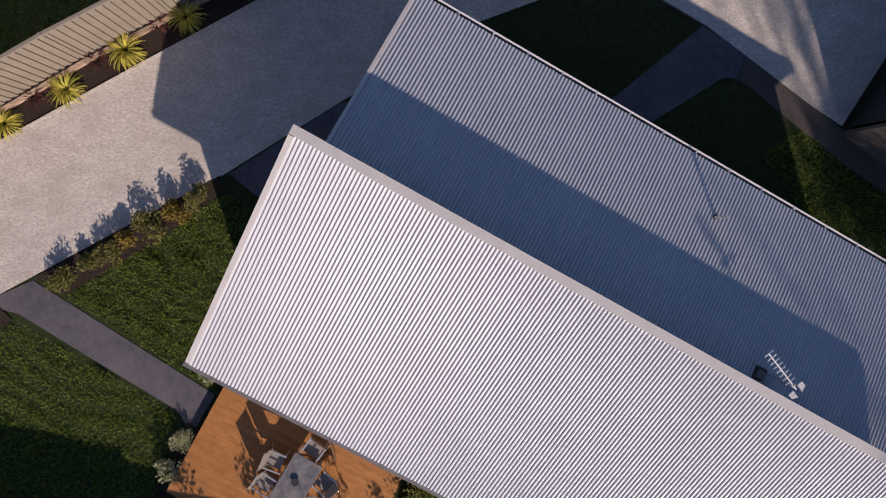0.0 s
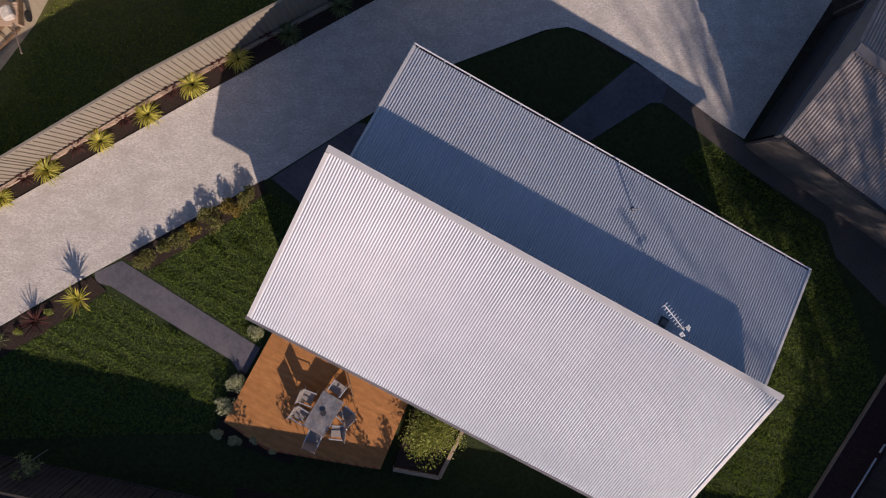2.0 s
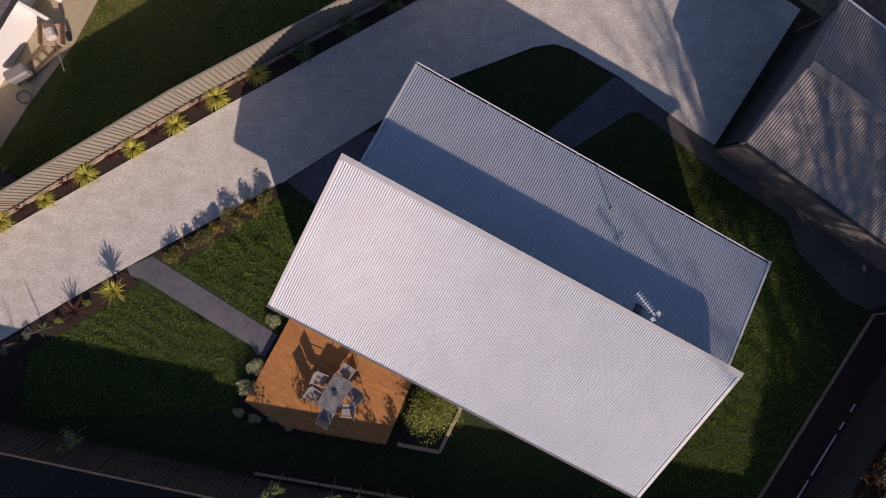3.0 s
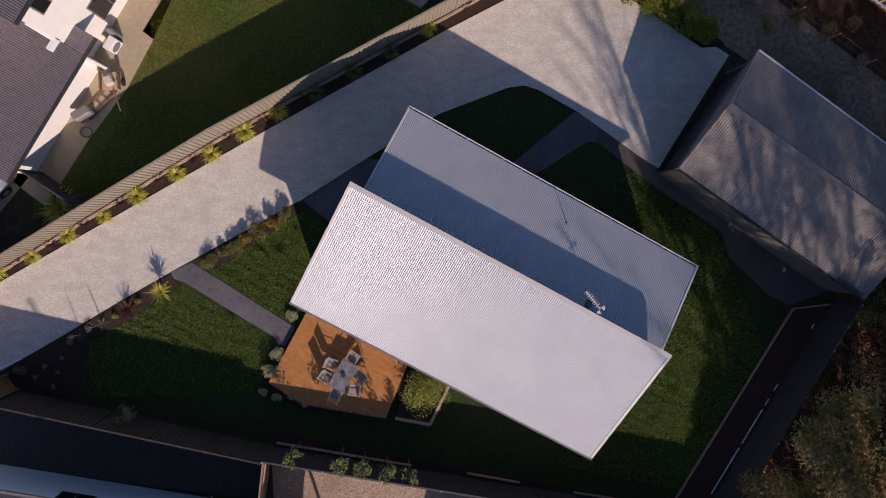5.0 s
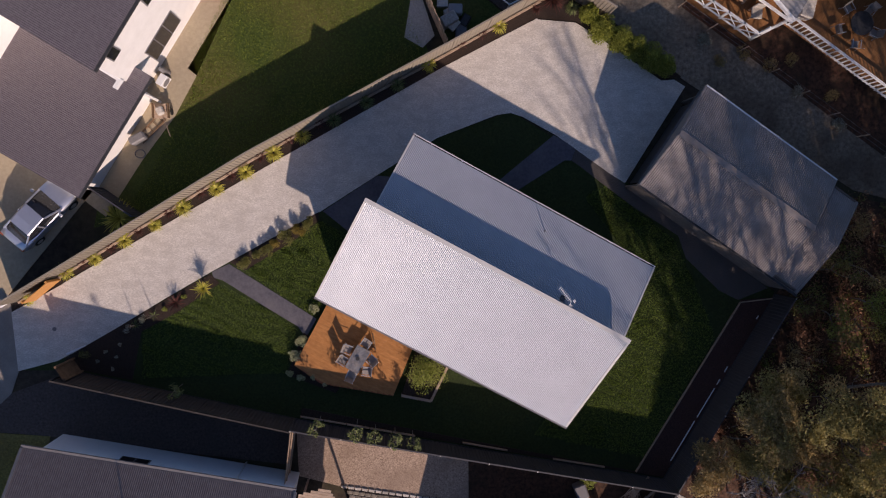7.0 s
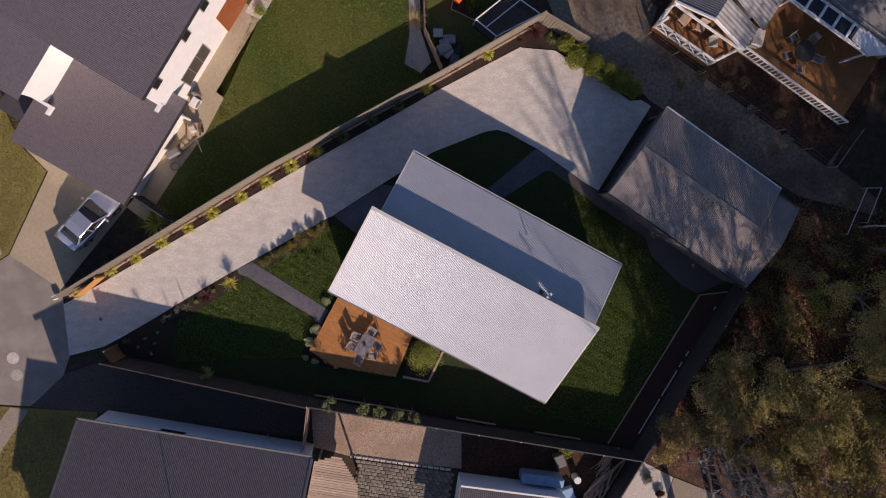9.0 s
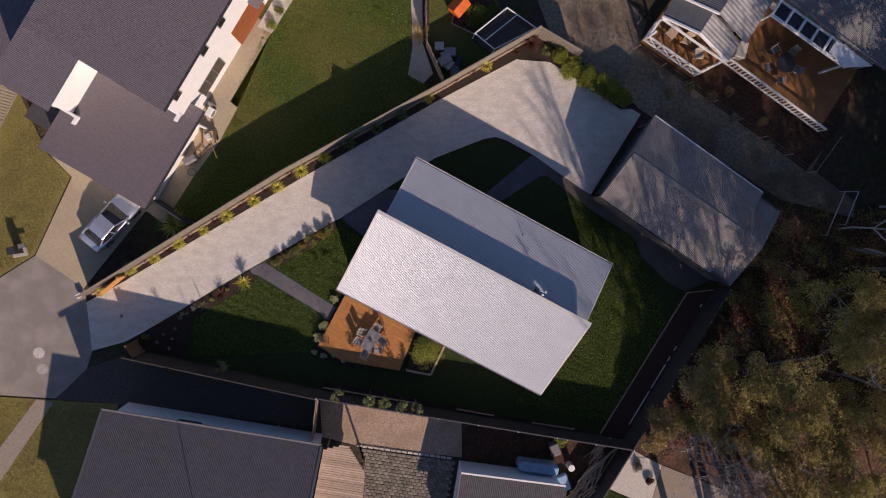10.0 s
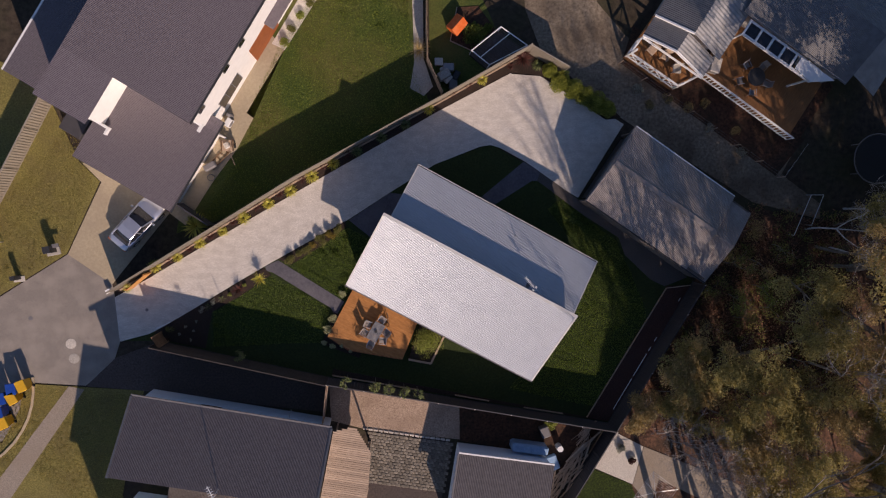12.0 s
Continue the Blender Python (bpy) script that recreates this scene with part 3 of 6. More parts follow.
L = dict(
    flax=leaf_mat("flax_leaf", (0.22, 0.24, 0.03), (0.72, 0.62, 0.12)),
    # green leaf for flaxes in shade; the flower stalks' leaves share it
    flax_shade_green=leaf_mat("shaded_flax_green_leaf", (0.05, 0.09, 0.03), (0.22, 0.24, 0.09)),
    burgundy=leaf_mat("burgundy_leaf", (0.04, 0.012, 0.012), (0.13, 0.05, 0.04)),
    olive=leaf_mat("olive_shrub_leaf", (0.09, 0.10, 0.025), (0.28, 0.26, 0.075)),
    amber=leaf_mat("amber_shrub_leaf", (0.16, 0.12, 0.02), (0.38, 0.28, 0.06)),
    pale=leaf_mat("variegated_leaf", (0.22, 0.25, 0.10), (0.68, 0.66, 0.42)),
    lime=leaf_mat("lime_leaf", (0.15, 0.19, 0.03), (0.42, 0.44, 0.10)),
    green=leaf_mat("bush_leaf", (0.05, 0.08, 0.012), (0.19, 0.22, 0.04)),
    sapling=leaf_mat("sapling_leaf", (0.10, 0.13, 0.04), (0.34, 0.36, 0.14)),
    bush=leaf_mat("bright_bush_leaf", (0.12, 0.15, 0.02), (0.42, 0.43, 0.08), trans=0.35),
    gum=leaf_mat("gum_leaf", (0.23, 0.195, 0.07), (0.50, 0.415, 0.155), trans=0.42),
    gum_brown=leaf_mat("dry_gum_leaf", (0.25, 0.19, 0.08), (0.55, 0.40, 0.18), trans=0.42),
    grass=leaf_mat("grass_blade", (0.085, 0.145, 0.024), (0.31, 0.40, 0.080), 0.6, 0.3),
    grey=leaf_mat("grey_leaf", (0.16, 0.17, 0.13), (0.42, 0.42, 0.34)),
)
L["bracken"] = leaf_mat("bracken_frond", (0.10, 0.045, 0.028), (0.42, 0.22, 0.13), trans=0.3)
L["dead"] = mat("weathered_dead_wood", (0.42, 0.37, 0.34), (0.62, 0.56, 0.52), 6, 0.85)
L["limb"] = mat("grey_brown_limb", (0.10, 0.085, 0.075), (0.24, 0.205, 0.185), 3, 0.85)
L["branch"] = mat("brown_grey_branch", (0.13, 0.105, 0.085), (0.28, 0.235, 0.20), 5, 0.85)
L["twig"] = mat("pale_twig", (0.22, 0.19, 0.17), (0.42, 0.38, 0.35), 6, 0.85)


def leaf_cloud(rng, clumps, per, size, aspect=0.5):
    """Small folded-diamond leaves, thick towards the outside of each clump (x, y, z, radius)."""
    verts, faces = [], []
    for cx, cy, cz, r in clumps:
        for _ in range(per):
            d = Vector((rng.gauss(0, 1), rng.gauss(0, 1), rng.gauss(0, 0.8))).normalized() * r * (0.35 + 0.65 * rng.random() ** 0.6)
            c = Vector((cx, cy, cz)) + d
            a = Vector((rng.gauss(0, 1), rng.gauss(0, 1), rng.gauss(0, 0.7))).normalized()
            b = a.cross(Vector((rng.gauss(0, 1), rng.gauss(0, 1), rng.gauss(0, 1)))).normalized()
            s = size * (0.6 + 0.8 * rng.random())
            i = len(verts)
            up = a.cross(b) * s * 0.12
            verts += [c - a * s * 0.5, c + b * s * aspect * 0.5 + up, c + a * s * 0.5, c - b * s * aspect * 0.5 + up]
            faces.append((i, i + 1, i + 2, i + 3))
    return verts, faces


def strap_leaves(rng, n, length, width, rise=1.0, droop=1.0):
    """Arching strap leaves from one crown."""
    verts, faces = [], []
    for k in range(n):
        az = 2 * math.pi * (k + rng.random()) / n * 2.4
        el = radians(25 + 58 * rng.random())
        ln = length * (0.7 + 0.5 * rng.random())
        w = width * (0.8 + 0.4 * rng.random())
        out, side = Vector((math.cos(az), math.sin(az), 0)), Vector((-math.sin(az), math.cos(az), 0))
        p, seg = Vector((0, 0, 0.03)) + out * 0.04, 4
        base = len(verts)
        for j in range(seg + 1):
            f = j / seg
            ww = w * (0.6 + 0.8 * f) * (1 - f ** 2.5) + 0.002
            verts += [p - side * ww / 2, p + side * ww / 2 + Vector((0, 0, 0.005))]
            p = p + (out * math.cos(el) + Vector((0, 0, math.sin(el) * rise))) * ln / seg
            el -= radians(26 * droop * (0.6 + rng.random() * 0.8))
        for j in range(seg):
            i = base + 2 * j
            faces.append((i, i + 1, i + 3, i + 2))
    return verts, faces


def flax(seed, material, n=92, length=0.56, width=0.026, rise=1.0, droop=1.0):
    rng = random.Random(seed)
    return strap_leaves(rng, n, length, width, rise, droop)


def plant(name, x, y, z, data, material, label, category="plant", group="", rz=0, scale=1.0, stem=None):
    t = thing(name, label, category, pose(x, y, z, 0, 0, rz) @ Matrix.Scale(scale, 4), group)
    if stem:
        part("stem", stem, M["bark"], t)
    from_lists("leaves", data[0], data[1], material, t)
    return t


FX = [flax(k, None, 96, 0.54, 0.026, 1.0, 1.45) for k in range(4)]
SUNNY = [(-19.15, -2.45), (-17.35, -1.1), (-15.95, -0.5), (-14.55, 0.38), (-13.1, 1.1), (-11.75, 1.95), (-10.13, 2.85), (-8.70, 3.68), (-7.35, 4.62), (-5.95, 5.42)]
for i, (px, py) in enumerate(SUNNY):
    plant("flax", px, py, 0.035, FX[i % 4], L["flax"], "yellow variegated flax clump in the mulched fence bed", "flax", "flaxes along the fence", rz=70 * i, scale=(0.8 if i in (0, 2, 4) else 1.0) + 0.05 * (i % 3))
# shade put into the leaf colour: green here, yellow for the two in sun
for i, (px, py) in enumerate([(-4.4, 6.2), (-2.8, 7.1), (-1.25, 7.95), (0.3, 8.95), (3.8, 10.9), (7.5, 11.85)]):
    plant("flax", px, py, 0.035, FX[(i + 1) % 4], L["flax"] if i in (3, 4) else L["flax_shade_green"], "striped flax clump in the fence bed, coloured for sun or shade", "flax", "flaxes along the fence", rz=50 * i, scale=0.95)
plant("flax", 6.5, 12.2, 0.035, flax(21, None, 60, 0.8, 0.05), L["burgundy"], "large dark bronze flax in the corner of the bed", "flax", scale=1.0)
plant("flax", -14.7, 1.45, 0.02, flax(22, None, 80, 1.05, 0.06), L["flax"], "large yellow-green flax behind the steel fence", "flax", scale=1.0)
BX = [flax(30 + k, None, 34, 0.36, 0.03) for k in range(3)]
for i, (px, py) in enumerate([(-18.2, -1.6), (-16.6, -0.75), (-15.2, 0.05), (-13.85, 0.85), (-12.4, 1.75), (-10.9, 2.7), (-9.45, 3.5), (-8.0, 4.4), (-6.6, 5.25), (-5.1, 6.05), (1.9, 9.9), (2.9, 10.5), (5.7, 11.75)]):
    plant("cordyline", px, py, 0.035, BX[i % 3], L["burgundy"], "small burgundy cordyline between the flaxes", "plant", "burgundy plants along the fence", rz=40 * i)


def shrub(name, x, y, z, r, h, material, label, seed, per=60, size=0.07, group="", clumps=9, category="shrub"):
    rng = random.Random(seed)
    t = thing(name, label, category, pose(x, y, z), group)
    bm, cl = B(), []
    for k in range(clumps):
        az, f = 2 * math.pi * rng.random(), rng.random() ** 0.5
        cx, cy, cz = r * 0.65 * f * math.cos(az), r * 0.65 * f * math.sin(az), h * (0.22 + 0.5 * rng.random() * (1.15 - f))
        rod(bm, (0, 0, -0.02), (cx * 0.8, cy * 0.8, cz), 0.012 + 0.01 * h, 0.004, 5)
        cl.append((cx, cy, cz, r * (0.38 + 0.2 * rng.random())))
    part("stems", bm, M["bark"], t)
    v, f = leaf_cloud(rng, cl, per, size)
    v = [Vector((p.x, p.y, max(p.z, 0.02))) for p in v]
    from_lists("foliage", v, f, material, t)
    return t


for i, (px, py, r, key) in enumerate([(-8.85, -0.72, 0.34, "olive"), (-8.25, -0.40, 0.22, "olive"), (-7.77, -0.18, 0.36, "olive"), (-7.33, 0.14, 0.26, "amber"), (-6.85, 0.45, 0.42, "olive"), (-6.19, 0.83, 0.32, "amber"), (-5.73, 1.14, 0.36, "olive")]):
    shrub("shrub", px, py, 0.06, r * 1.1, 0.75 if r > 0.25 else 0.5, L[key], "low amber and olive shrub in the drive-side bed" if key == "amber" else "low olive shrub in the drive-side bed", 100 + i, 90, 0.07, "shrubs beside the drive")
for i, (px, py, r) in enumerate([(-6.15, -4.68, 0.34), (-6.46, -5.42, 0.36), (-5.5, -3.08, 0.26), (-5.62, -6.5, 0.2), (-6.2, -6.55, 0.22), (-6.75, -6.3, 0.2), (-5.0, -6.85, 0.18)]):
    shrub("shrub", px, py, 0.06, r, 0.5, L["pale"], "cream and green variegated shrub along the deck", 120 + i, 90, 0.06, "shrubs along the deck")
shrub("shrub", 0.0, -6.3, 0.25, 1.05, 1.35, L["lime"], "lime green feathery shrub in the deck planter", 130, 170, 0.085, clumps=22)
for i, (px, py, r) in enumerate([(8.9, 10.75, 0.75), (9.8, 10.2, 0.7), (10.6, 9.75, 0.7), (11.4, 9.35, 0.75), (12.1, 8.95, 0.6), (8.2, 11.4, 0.5)]):
    shrub("bush", px, py, 0.035, r, 1.9, L["bush"], "bright green leafy bush at the end of the drive", 140 + i, 300, 0.085, "bushes at the end of the drive", 16, "bush")
def sapling(x, y, h, seed):
    """A thin stem with leafy shoots towards its top."""
    rng = random.Random(seed)
    t = thing("sapling", "young green sapling against the back fence", "sapling", pose(x, y, 0.05), "saplings along the back fence")
    bm, cl = rod(B(), (0, 0, -0.05), (0, 0, h * 0.9), 0.018, 0.008, 6), []
    for k in range(9):
        az, z = 2 * math.pi * rng.random(), h * rng.uniform(0.62, 0.98)
        q = Vector((0.24 * math.cos(az), 0.24 * math.sin(az), z + 0.08))
        rod(bm, (0, 0, z - 0.15), q, 0.008, 0.004, 4)
        cl.append((*q, 0.16))
    part("stem", bm, M["bark"], t)
    v, f = leaf_cloud(rng, cl, 26, 0.11)
    from_lists("leaves", v, f, L["sapling"], t)


for i, (px, py) in enumerate([(-5.25, -8.53), (-3.42, -8.78), (-2.52, -9.06), (-1.54, -9.24), (-0.66, -9.42), (-12.0, -6.75)]):
    sapling(px, py, 2.55 if i < 5 else 1.6, 160 + i)
shrub("shrub", 8.4, -12.2, 0.0, 0.5, 1.2, L["lime"], "yellow-green shrub by the shed", 170, 90, 0.1)

# yucca on a short trunk, and the smaller plants of the drive bed
bm = B()
rod(bm, (0, 0, -0.05), (0.02, 0, 0.36), 0.05, 0.04, 7)
v, f = flax(41, None, 60, 0.55, 0.04, 1.0, 0.35)
plant("yucca", -10.78, -1.98, 0.06, ([p + Vector((0.02, 0, 0.33)) for p in v], f), L["flax"], "spiky yellow-green yucca on a short trunk beside the path", "yucca", stem=bm)
plant("cordyline", -12.2, -2.68, 0.06, flax(42, None, 40, 0.5, 0.04, 1.0, 0.5), L["burgundy"], "spiky bronze cordyline in the drive-side bed", "plant")
for i, (px, py, r, key) in enumerate([(-11.8, -2.42, 0.17, "lime"), (-12.75, -3.0, 0.17, "lime"), (-13.75, -3.48, 0.24, "grey"), (-14.55, -3.92, 0.24, "grey"), (-15.6, -5.05, 0.1, "grey"), (-15.1, -5.3, 0.1, "grey"), (-14.9, -4.7, 0.1, "grey"), (-16.0, -5.5, 0.1, "grey"), (-15.3, -5.9, 0.1, "grey"), (-16.6, -5.2, 0.3, "olive")]):
    shrub("shrub", px, py, 0.06, r, 0.3, L[key], "small rounded lime shrub in the drive-side bed" if key == "lime" else "small grey-leaved plant in the drive-side bed", 180 + i, 50, 0.05, "", 6)
for i, (px, py) in enumerate([(-13.25, -3.3), (-14.15, -3.75)]):
    rng = random.Random(200 + i)
    bm = B()
    for k in range(4):
        rod(bm, (0, 0, 0), (rng.uniform(-0.12, 0.12), rng.uniform(-0.12, 0.12), rng.uniform(0.7, 1.25)), 0.008, 0.004, 4)
    g = thing("kangaroo_paw", "thin tall flower stalks over strap leaves", "plant", pose(px, py, 0.06))
    part("stalks", bm, M["bark"], g)
    v, f = flax(210 + i, None, 20, 0.3, 0.02)
    from_lists("leaves", v, f, L["flax_shade_green"], g)


# ---- trees ----
def limb(verts, faces, p, q, r0, r1, n):
    """A tapered limb with n sides, added to lists."""
    d = (q - p).normalized()
    a = d.orthogonal().normalized()
    b = d.cross(a)
    i = len(verts)
    for c, r in ((p, r0), (q, r1)):
        verts.extend(c + (a * math.cos(2 * math.pi * k / n) + b * math.sin(2 * math.pi * k / n)) * r for k in range(n))
    faces.extend((i + k, i + (k + 1) % n, i + n + (k + 1) % n, i + n + k) for k in range(n))


def grow(wood, rng, p, d, length, r, depth, tips, spread=0.75, lift=0.15, taper=0.62):
    """One limb in two bends, then its forks."""
    for k in range(2):
        d2 = (d + Vector((rng.gauss(0, 0.16), rng.gauss(0, 0.16), rng.gauss(0, 0.08)))).normalized()
        q = p + d2 * length / 2
        limb(*wood, p, q, r, r * 0.82, 6 if depth > 2 else 4)
        p, d, r = q, d2, r * 0.82
    if depth == 0:
        tips.append((p, d, r))
        return
    for k in range(3 if depth > 1 or rng.random() < 0.5 else 2):
        az = 2 * math.pi * rng.random()
        nd = (d + Vector((math.cos(az), math.sin(az), 0.1)) * spread * (0.6 + 0.6 * rng.random()) + Vector((0, 0, lift))).normalized()
        grow(wood, rng, p, nd, length * (0.62 + 0.2 * rng.random()), r * taper, depth - 1, tips, spread, lift, taper)


def twigs(wood, rng, tips, reach, radius):
    """Thin forked twigs fanning out from each bare tip."""
    for p, d, r in tips:
        for _ in range(4):
            td = (d * 0.7 + Vector((rng.gauss(0, 0.8), rng.gauss(0, 0.8), rng.gauss(0.1, 0.45)))).normalized()
            ln = reach * (0.5 + 0.9 * rng.random())
            q = p + td * ln + Vector((0, 0, -0.12 * ln))
            limb(*wood, p, q, min(r, radius), radius * 0.35, 3)
            for _ in range(2):
                o = p.lerp(q, rng.uniform(0.3, 0.9))
                e = o + (td + Vector((rng.gauss(0, 0.7), rng.gauss(0, 0.7), rng.gauss(0, 0.4)))).normalized() * ln * 0.6
                limb(*wood, o, e, radius * 0.6, radius * 0.25, 3)


def foliage(seed, clumps, per, size, aspect=0.45):
    """Narrow leaves packed towards the outside of uneven, flattened clumps (x, y, z, radius)."""
    rs = np.random.RandomState(seed)
    c = np.repeat(np.array(clumps, dtype=float), per, axis=0)
    n = len(c)
    unit = lambda a: a / np.linalg.norm(a, axis=1)[:, None]
    d = unit(rs.normal(size=(n, 3)) * (1, 1, 0.75)) * (c[:, 3] * (0.3 + 0.75 * rs.rand(n) ** 0.7))[:, None]
    stretch = np.repeat(0.65 + 0.7 * rs.rand(len(clumps), 3), per, axis=0)
    at = c[:, :3] + d * stretch
    a = unit(rs.normal(size=(n, 3)) * (1, 1, 0.6))
    b = unit(np.cross(a, rs.normal(size=(n, 3))))
    k = (size * (0.6 + 0.8 * rs.rand(n)))[:, None] * 0.5
    verts = np.stack([at - a * k, at + b * k * aspect, at + a * k, at - b * k * aspect], axis=1).reshape(-1, 3)
    return verts.tolist(), np.arange(4 * n).reshape(-1, 4).tolist()


def tree(x, y, h, seed, material, label, per=300, size=0.13, depth=3, clump=0.7, lean=(0, 0), wood=None, r=None, spread=0.75, bare=0.0, lift=0.15, taper=0.62, reach=0.5, twig_r=0.012):
    rng = random.Random(seed)
    t = thing("tree", label, "tree", pose(x, y, 0), "trees in the wood")
    lists, tips = ([], []), []
    grow(lists, rng, Vector((0, 0, -0.1)), Vector((lean[0], lean[1], 1)).normalized(), h * 0.36, r or h * 0.02, depth, tips, spread, lift, taper)
    bald = [q for q in tips if material is None or rng.random() < bare]
    full = [q for q in tips if q not in bald]
    if reach:
        twigs(lists, rng, bald, reach, twig_r)
    from_lists("trunk", *lists, wood or M["bark"], t)
    if full:
        from_lists("crown", *foliage(seed, [(*q[0], clump * (0.55 + 0.8 * rng.random())) for q in full], per, size), material, t)
    return t


GUM = "olive-leaved gum tree with a ragged crown of fine leaves"
DRY = "gum tree with browning fine foliage and bare twigs"
# the fine-leaved wood beside the fence
for i, (px, py, h, k) in enumerate([(17.1, -8.4, 4.8, "gum"), (17.2, -10.6, 4.8, "gum_brown"), (16.3, -11.8, 3.6, "gum"), (15.7, -10.2, 4.0, "gum"), (16.2, -9.0, 4.2, "gum_brown"), (14.9, -11.6, 3.2, "gum_brown"), (18.8, -9.4, 6.6, "gum"), (18.8, -7.4, 6.0, "gum_brown"), (21.6, -8.0, 8.2, "gum"), (19.6, -11.6, 5.4, "gum"), (22.6, -10.8, 7.2, "gum_brown"),
                                  (24.6, -9.4, 7.6, "gum"), (23.6, -12.8, 7.6, "gum"), (26.0, -11.4, 7.0, "gum_brown"), (25.4, -14.4, 6.2, "gum"), (28.0, -13.0, 6.6, "gum"), (28.0, -16.2, 5.6, "gum"), (21.0, -12.8, 5.0, "gum_brown"), (22.8, -15.2, 5.0, "gum"), (20.4, -9.6, 7.2, "gum"),
                                  (30.0, -11.6, 7.5, "gum_brown"), (29.8, -8.6, 8.0, "gum"), (26.8, -6.8, 8.0, "gum"), (28.8, -4.6, 11.0, "gum"), (31.0, -6.0, 9.2, "gum"), (31.2, -2.6, 10.0, "gum_brown"), (28.4, -1.8, 10.5, "gum"), (26.0, -4.2, 9.0, "gum_brown"), (25.0, -2.4, 9.0, "gum"), (27.2, -0.4, 10.0, "gum_brown"), (24.4, -5.4, 6.0, "gum"), (26.4, -16.2, 6.0, "gum_brown"), (30.2, -14.4, 7.0, "gum"), (24.4, -16.6, 5.2, "gum"), (29.8, -17.6, 6.5, "gum_brown"), (31.6, -9.8, 8.0, "gum")]):
    tree(px, py, h, 300 + i, L[k], GUM if k == "gum" else DRY, per=430, size=0.125, depth=3, clump=0.045 * h + 0.34, spread=0.85, bare=0.1, wood=L["branch"], r=h * 0.0125, taper=0.75, reach=0.7)
# taller trees round it, mostly out of view, added to shade the veranda house
for i, (px, py, h, k) in enumerate([(33.0, -1.0, 12.0, "gum"), (29.8, -2.0, 15.0, "gum"), (30.6, 1.0, 14.0, "gum"), (34.5, 2.0, 9.0, "gum_brown"), (33.5, 5.0, 9.0, "gum"), (32.6, -4.2, 10.0, "gum"), (35.0, -2.2, 10.5, "gum"), (36.5, -0.5, 12.0, "gum"), (32.8, -8.5, 8.0, "gum"), (34.5, -4.5, 12.0, "gum"), (37.0, -7.0, 11.0, "gum"),
                                  (38.0, 3.0, 12.0, "gum"), (33.0, -12.5, 6.5, "gum"), (36.5, 6.5, 11.0, "gum_brown"),]):
    tree(px, py, h, 370 + i, L[k], "tall gum tree added beside the wood to cast shade", per=170, size=0.22, depth=4, clump=0.95, spread=0.6)
for i, (px, py, h) in enumerate([(20.6, -1.4, 3.0), (22.4, -1.2, 2.8), (19.3, -3.4, 2.4), (21.0, -3.6, 2.6), (24.0, -0.2, 2.6), (19.8, -0.6, 2.4), (22.6, -3.0, 3.0), (28.5, 1.0, 3.2), (24.6, -2.6, 2.6), (21.6, 0.6, 2.2), (21.4, -5.2, 2.6), (19.4, -5.6, 2.0), (23.2, -4.6, 2.8)]):
    tree(px, py, h, 330 + i, L["lime" if i in (3, 6) else "olive" if i % 2 == 0 else "gum_brown"], "low straggly understorey tree beside the garage", per=120, size=0.1, depth=2, clump=0.5, bare=0.15, reach=0.35)
# out of view: a high crown added to shade the garage path
tree(15.9, -18.8, 14.0, 490, L["gum"], "unseen slender gum tree added for the shade of its crown", per=190, size=0.2, depth=3, clump=0.95, lean=(-0.08, 0), spread=0.34)
# crowns out of view, added to shade the garage roof and worn deck
for i, (px, py, h) in enumerate([(21.6, -21.4, 17.5), (23.4, -21.6, 18.5), (25.4, -21.2, 18.0), (27.4, -20.6, 17.5), (27.6, -15.8, 17.5), (30.2, -14.2, 18.0)]):
    tree(px, py, h, 520 + i, L["gum"], "very tall gum tree added for the shade of its high crown", per=170, size=0.24, depth=3, clump=1.3, spread=0.42, bare=0.1)
BARE = "bare pale-barked tree with many thin branches"
# out of view: limbs added to throw branch shadows on drive and garage
for i, (px, py, h, lx, ly) in enumerate([(18.9, -20.8, 19.0, -0.20, 0.06), (20.2, -21.4, 19.0, -0.20, 0.06), (21.6, -20.8, 18.0, -0.19, 0.05), (23.0, -21.4, 18.0, -0.19, 0.05), (24.4, -20.8, 17.0, -0.17, 0.05), (19.6, -22.6, 21.0, -0.22, 0.06)]):
    tree(px, py, h, 450 + i, None, "unseen tall bare tree added for its branch shadows", depth=4, lean=(lx, ly), wood=L["limb"], r=h * 0.0115, spread=0.34, taper=0.8, reach=0.0)
for i, (px, py, h) in enumerate([(16.0, -13.3, 4.6), (17.0, -13.8, 5.4), (18.1, -14.2, 5.8), (19.2, -14.9, 5.8), (20.4, -15.4, 5.6), (18.8, -13.4, 6.4), (27.0, -8.6, 9.6), (28.6, -7.4, 9.0), (21.4, -14.2, 6.0), (22.6, -15.8, 5.6), (17.6, -14.6, 4.8), (19.8, -15.8, 5.0)]):
    tree(px, py, h, 410 + i, None, BARE, depth=4, wood=L["twig"], r=h * 0.011, spread=0.85, lift=0.05, taper=0.9, reach=0.34, twig_r=0.013)
for i, (px, py, h, lx, ly) in enumerate([(26.4, 0.8, 6.6, 0.1, 0.1), (29.2, 2.2, 7.4, -0.1, 0.05), (28.0, -0.4, 7.0, -0.1, 0.1)]):
    tree(px, py, h, 470 + i, None, "bare dead tree with crooked whitish limbs", depth=4, lean=(lx, ly), wood=L["dead"], r=h * 0.0105, spread=0.9, lift=0.02, taper=0.9, reach=0.5, twig_r=0.013)


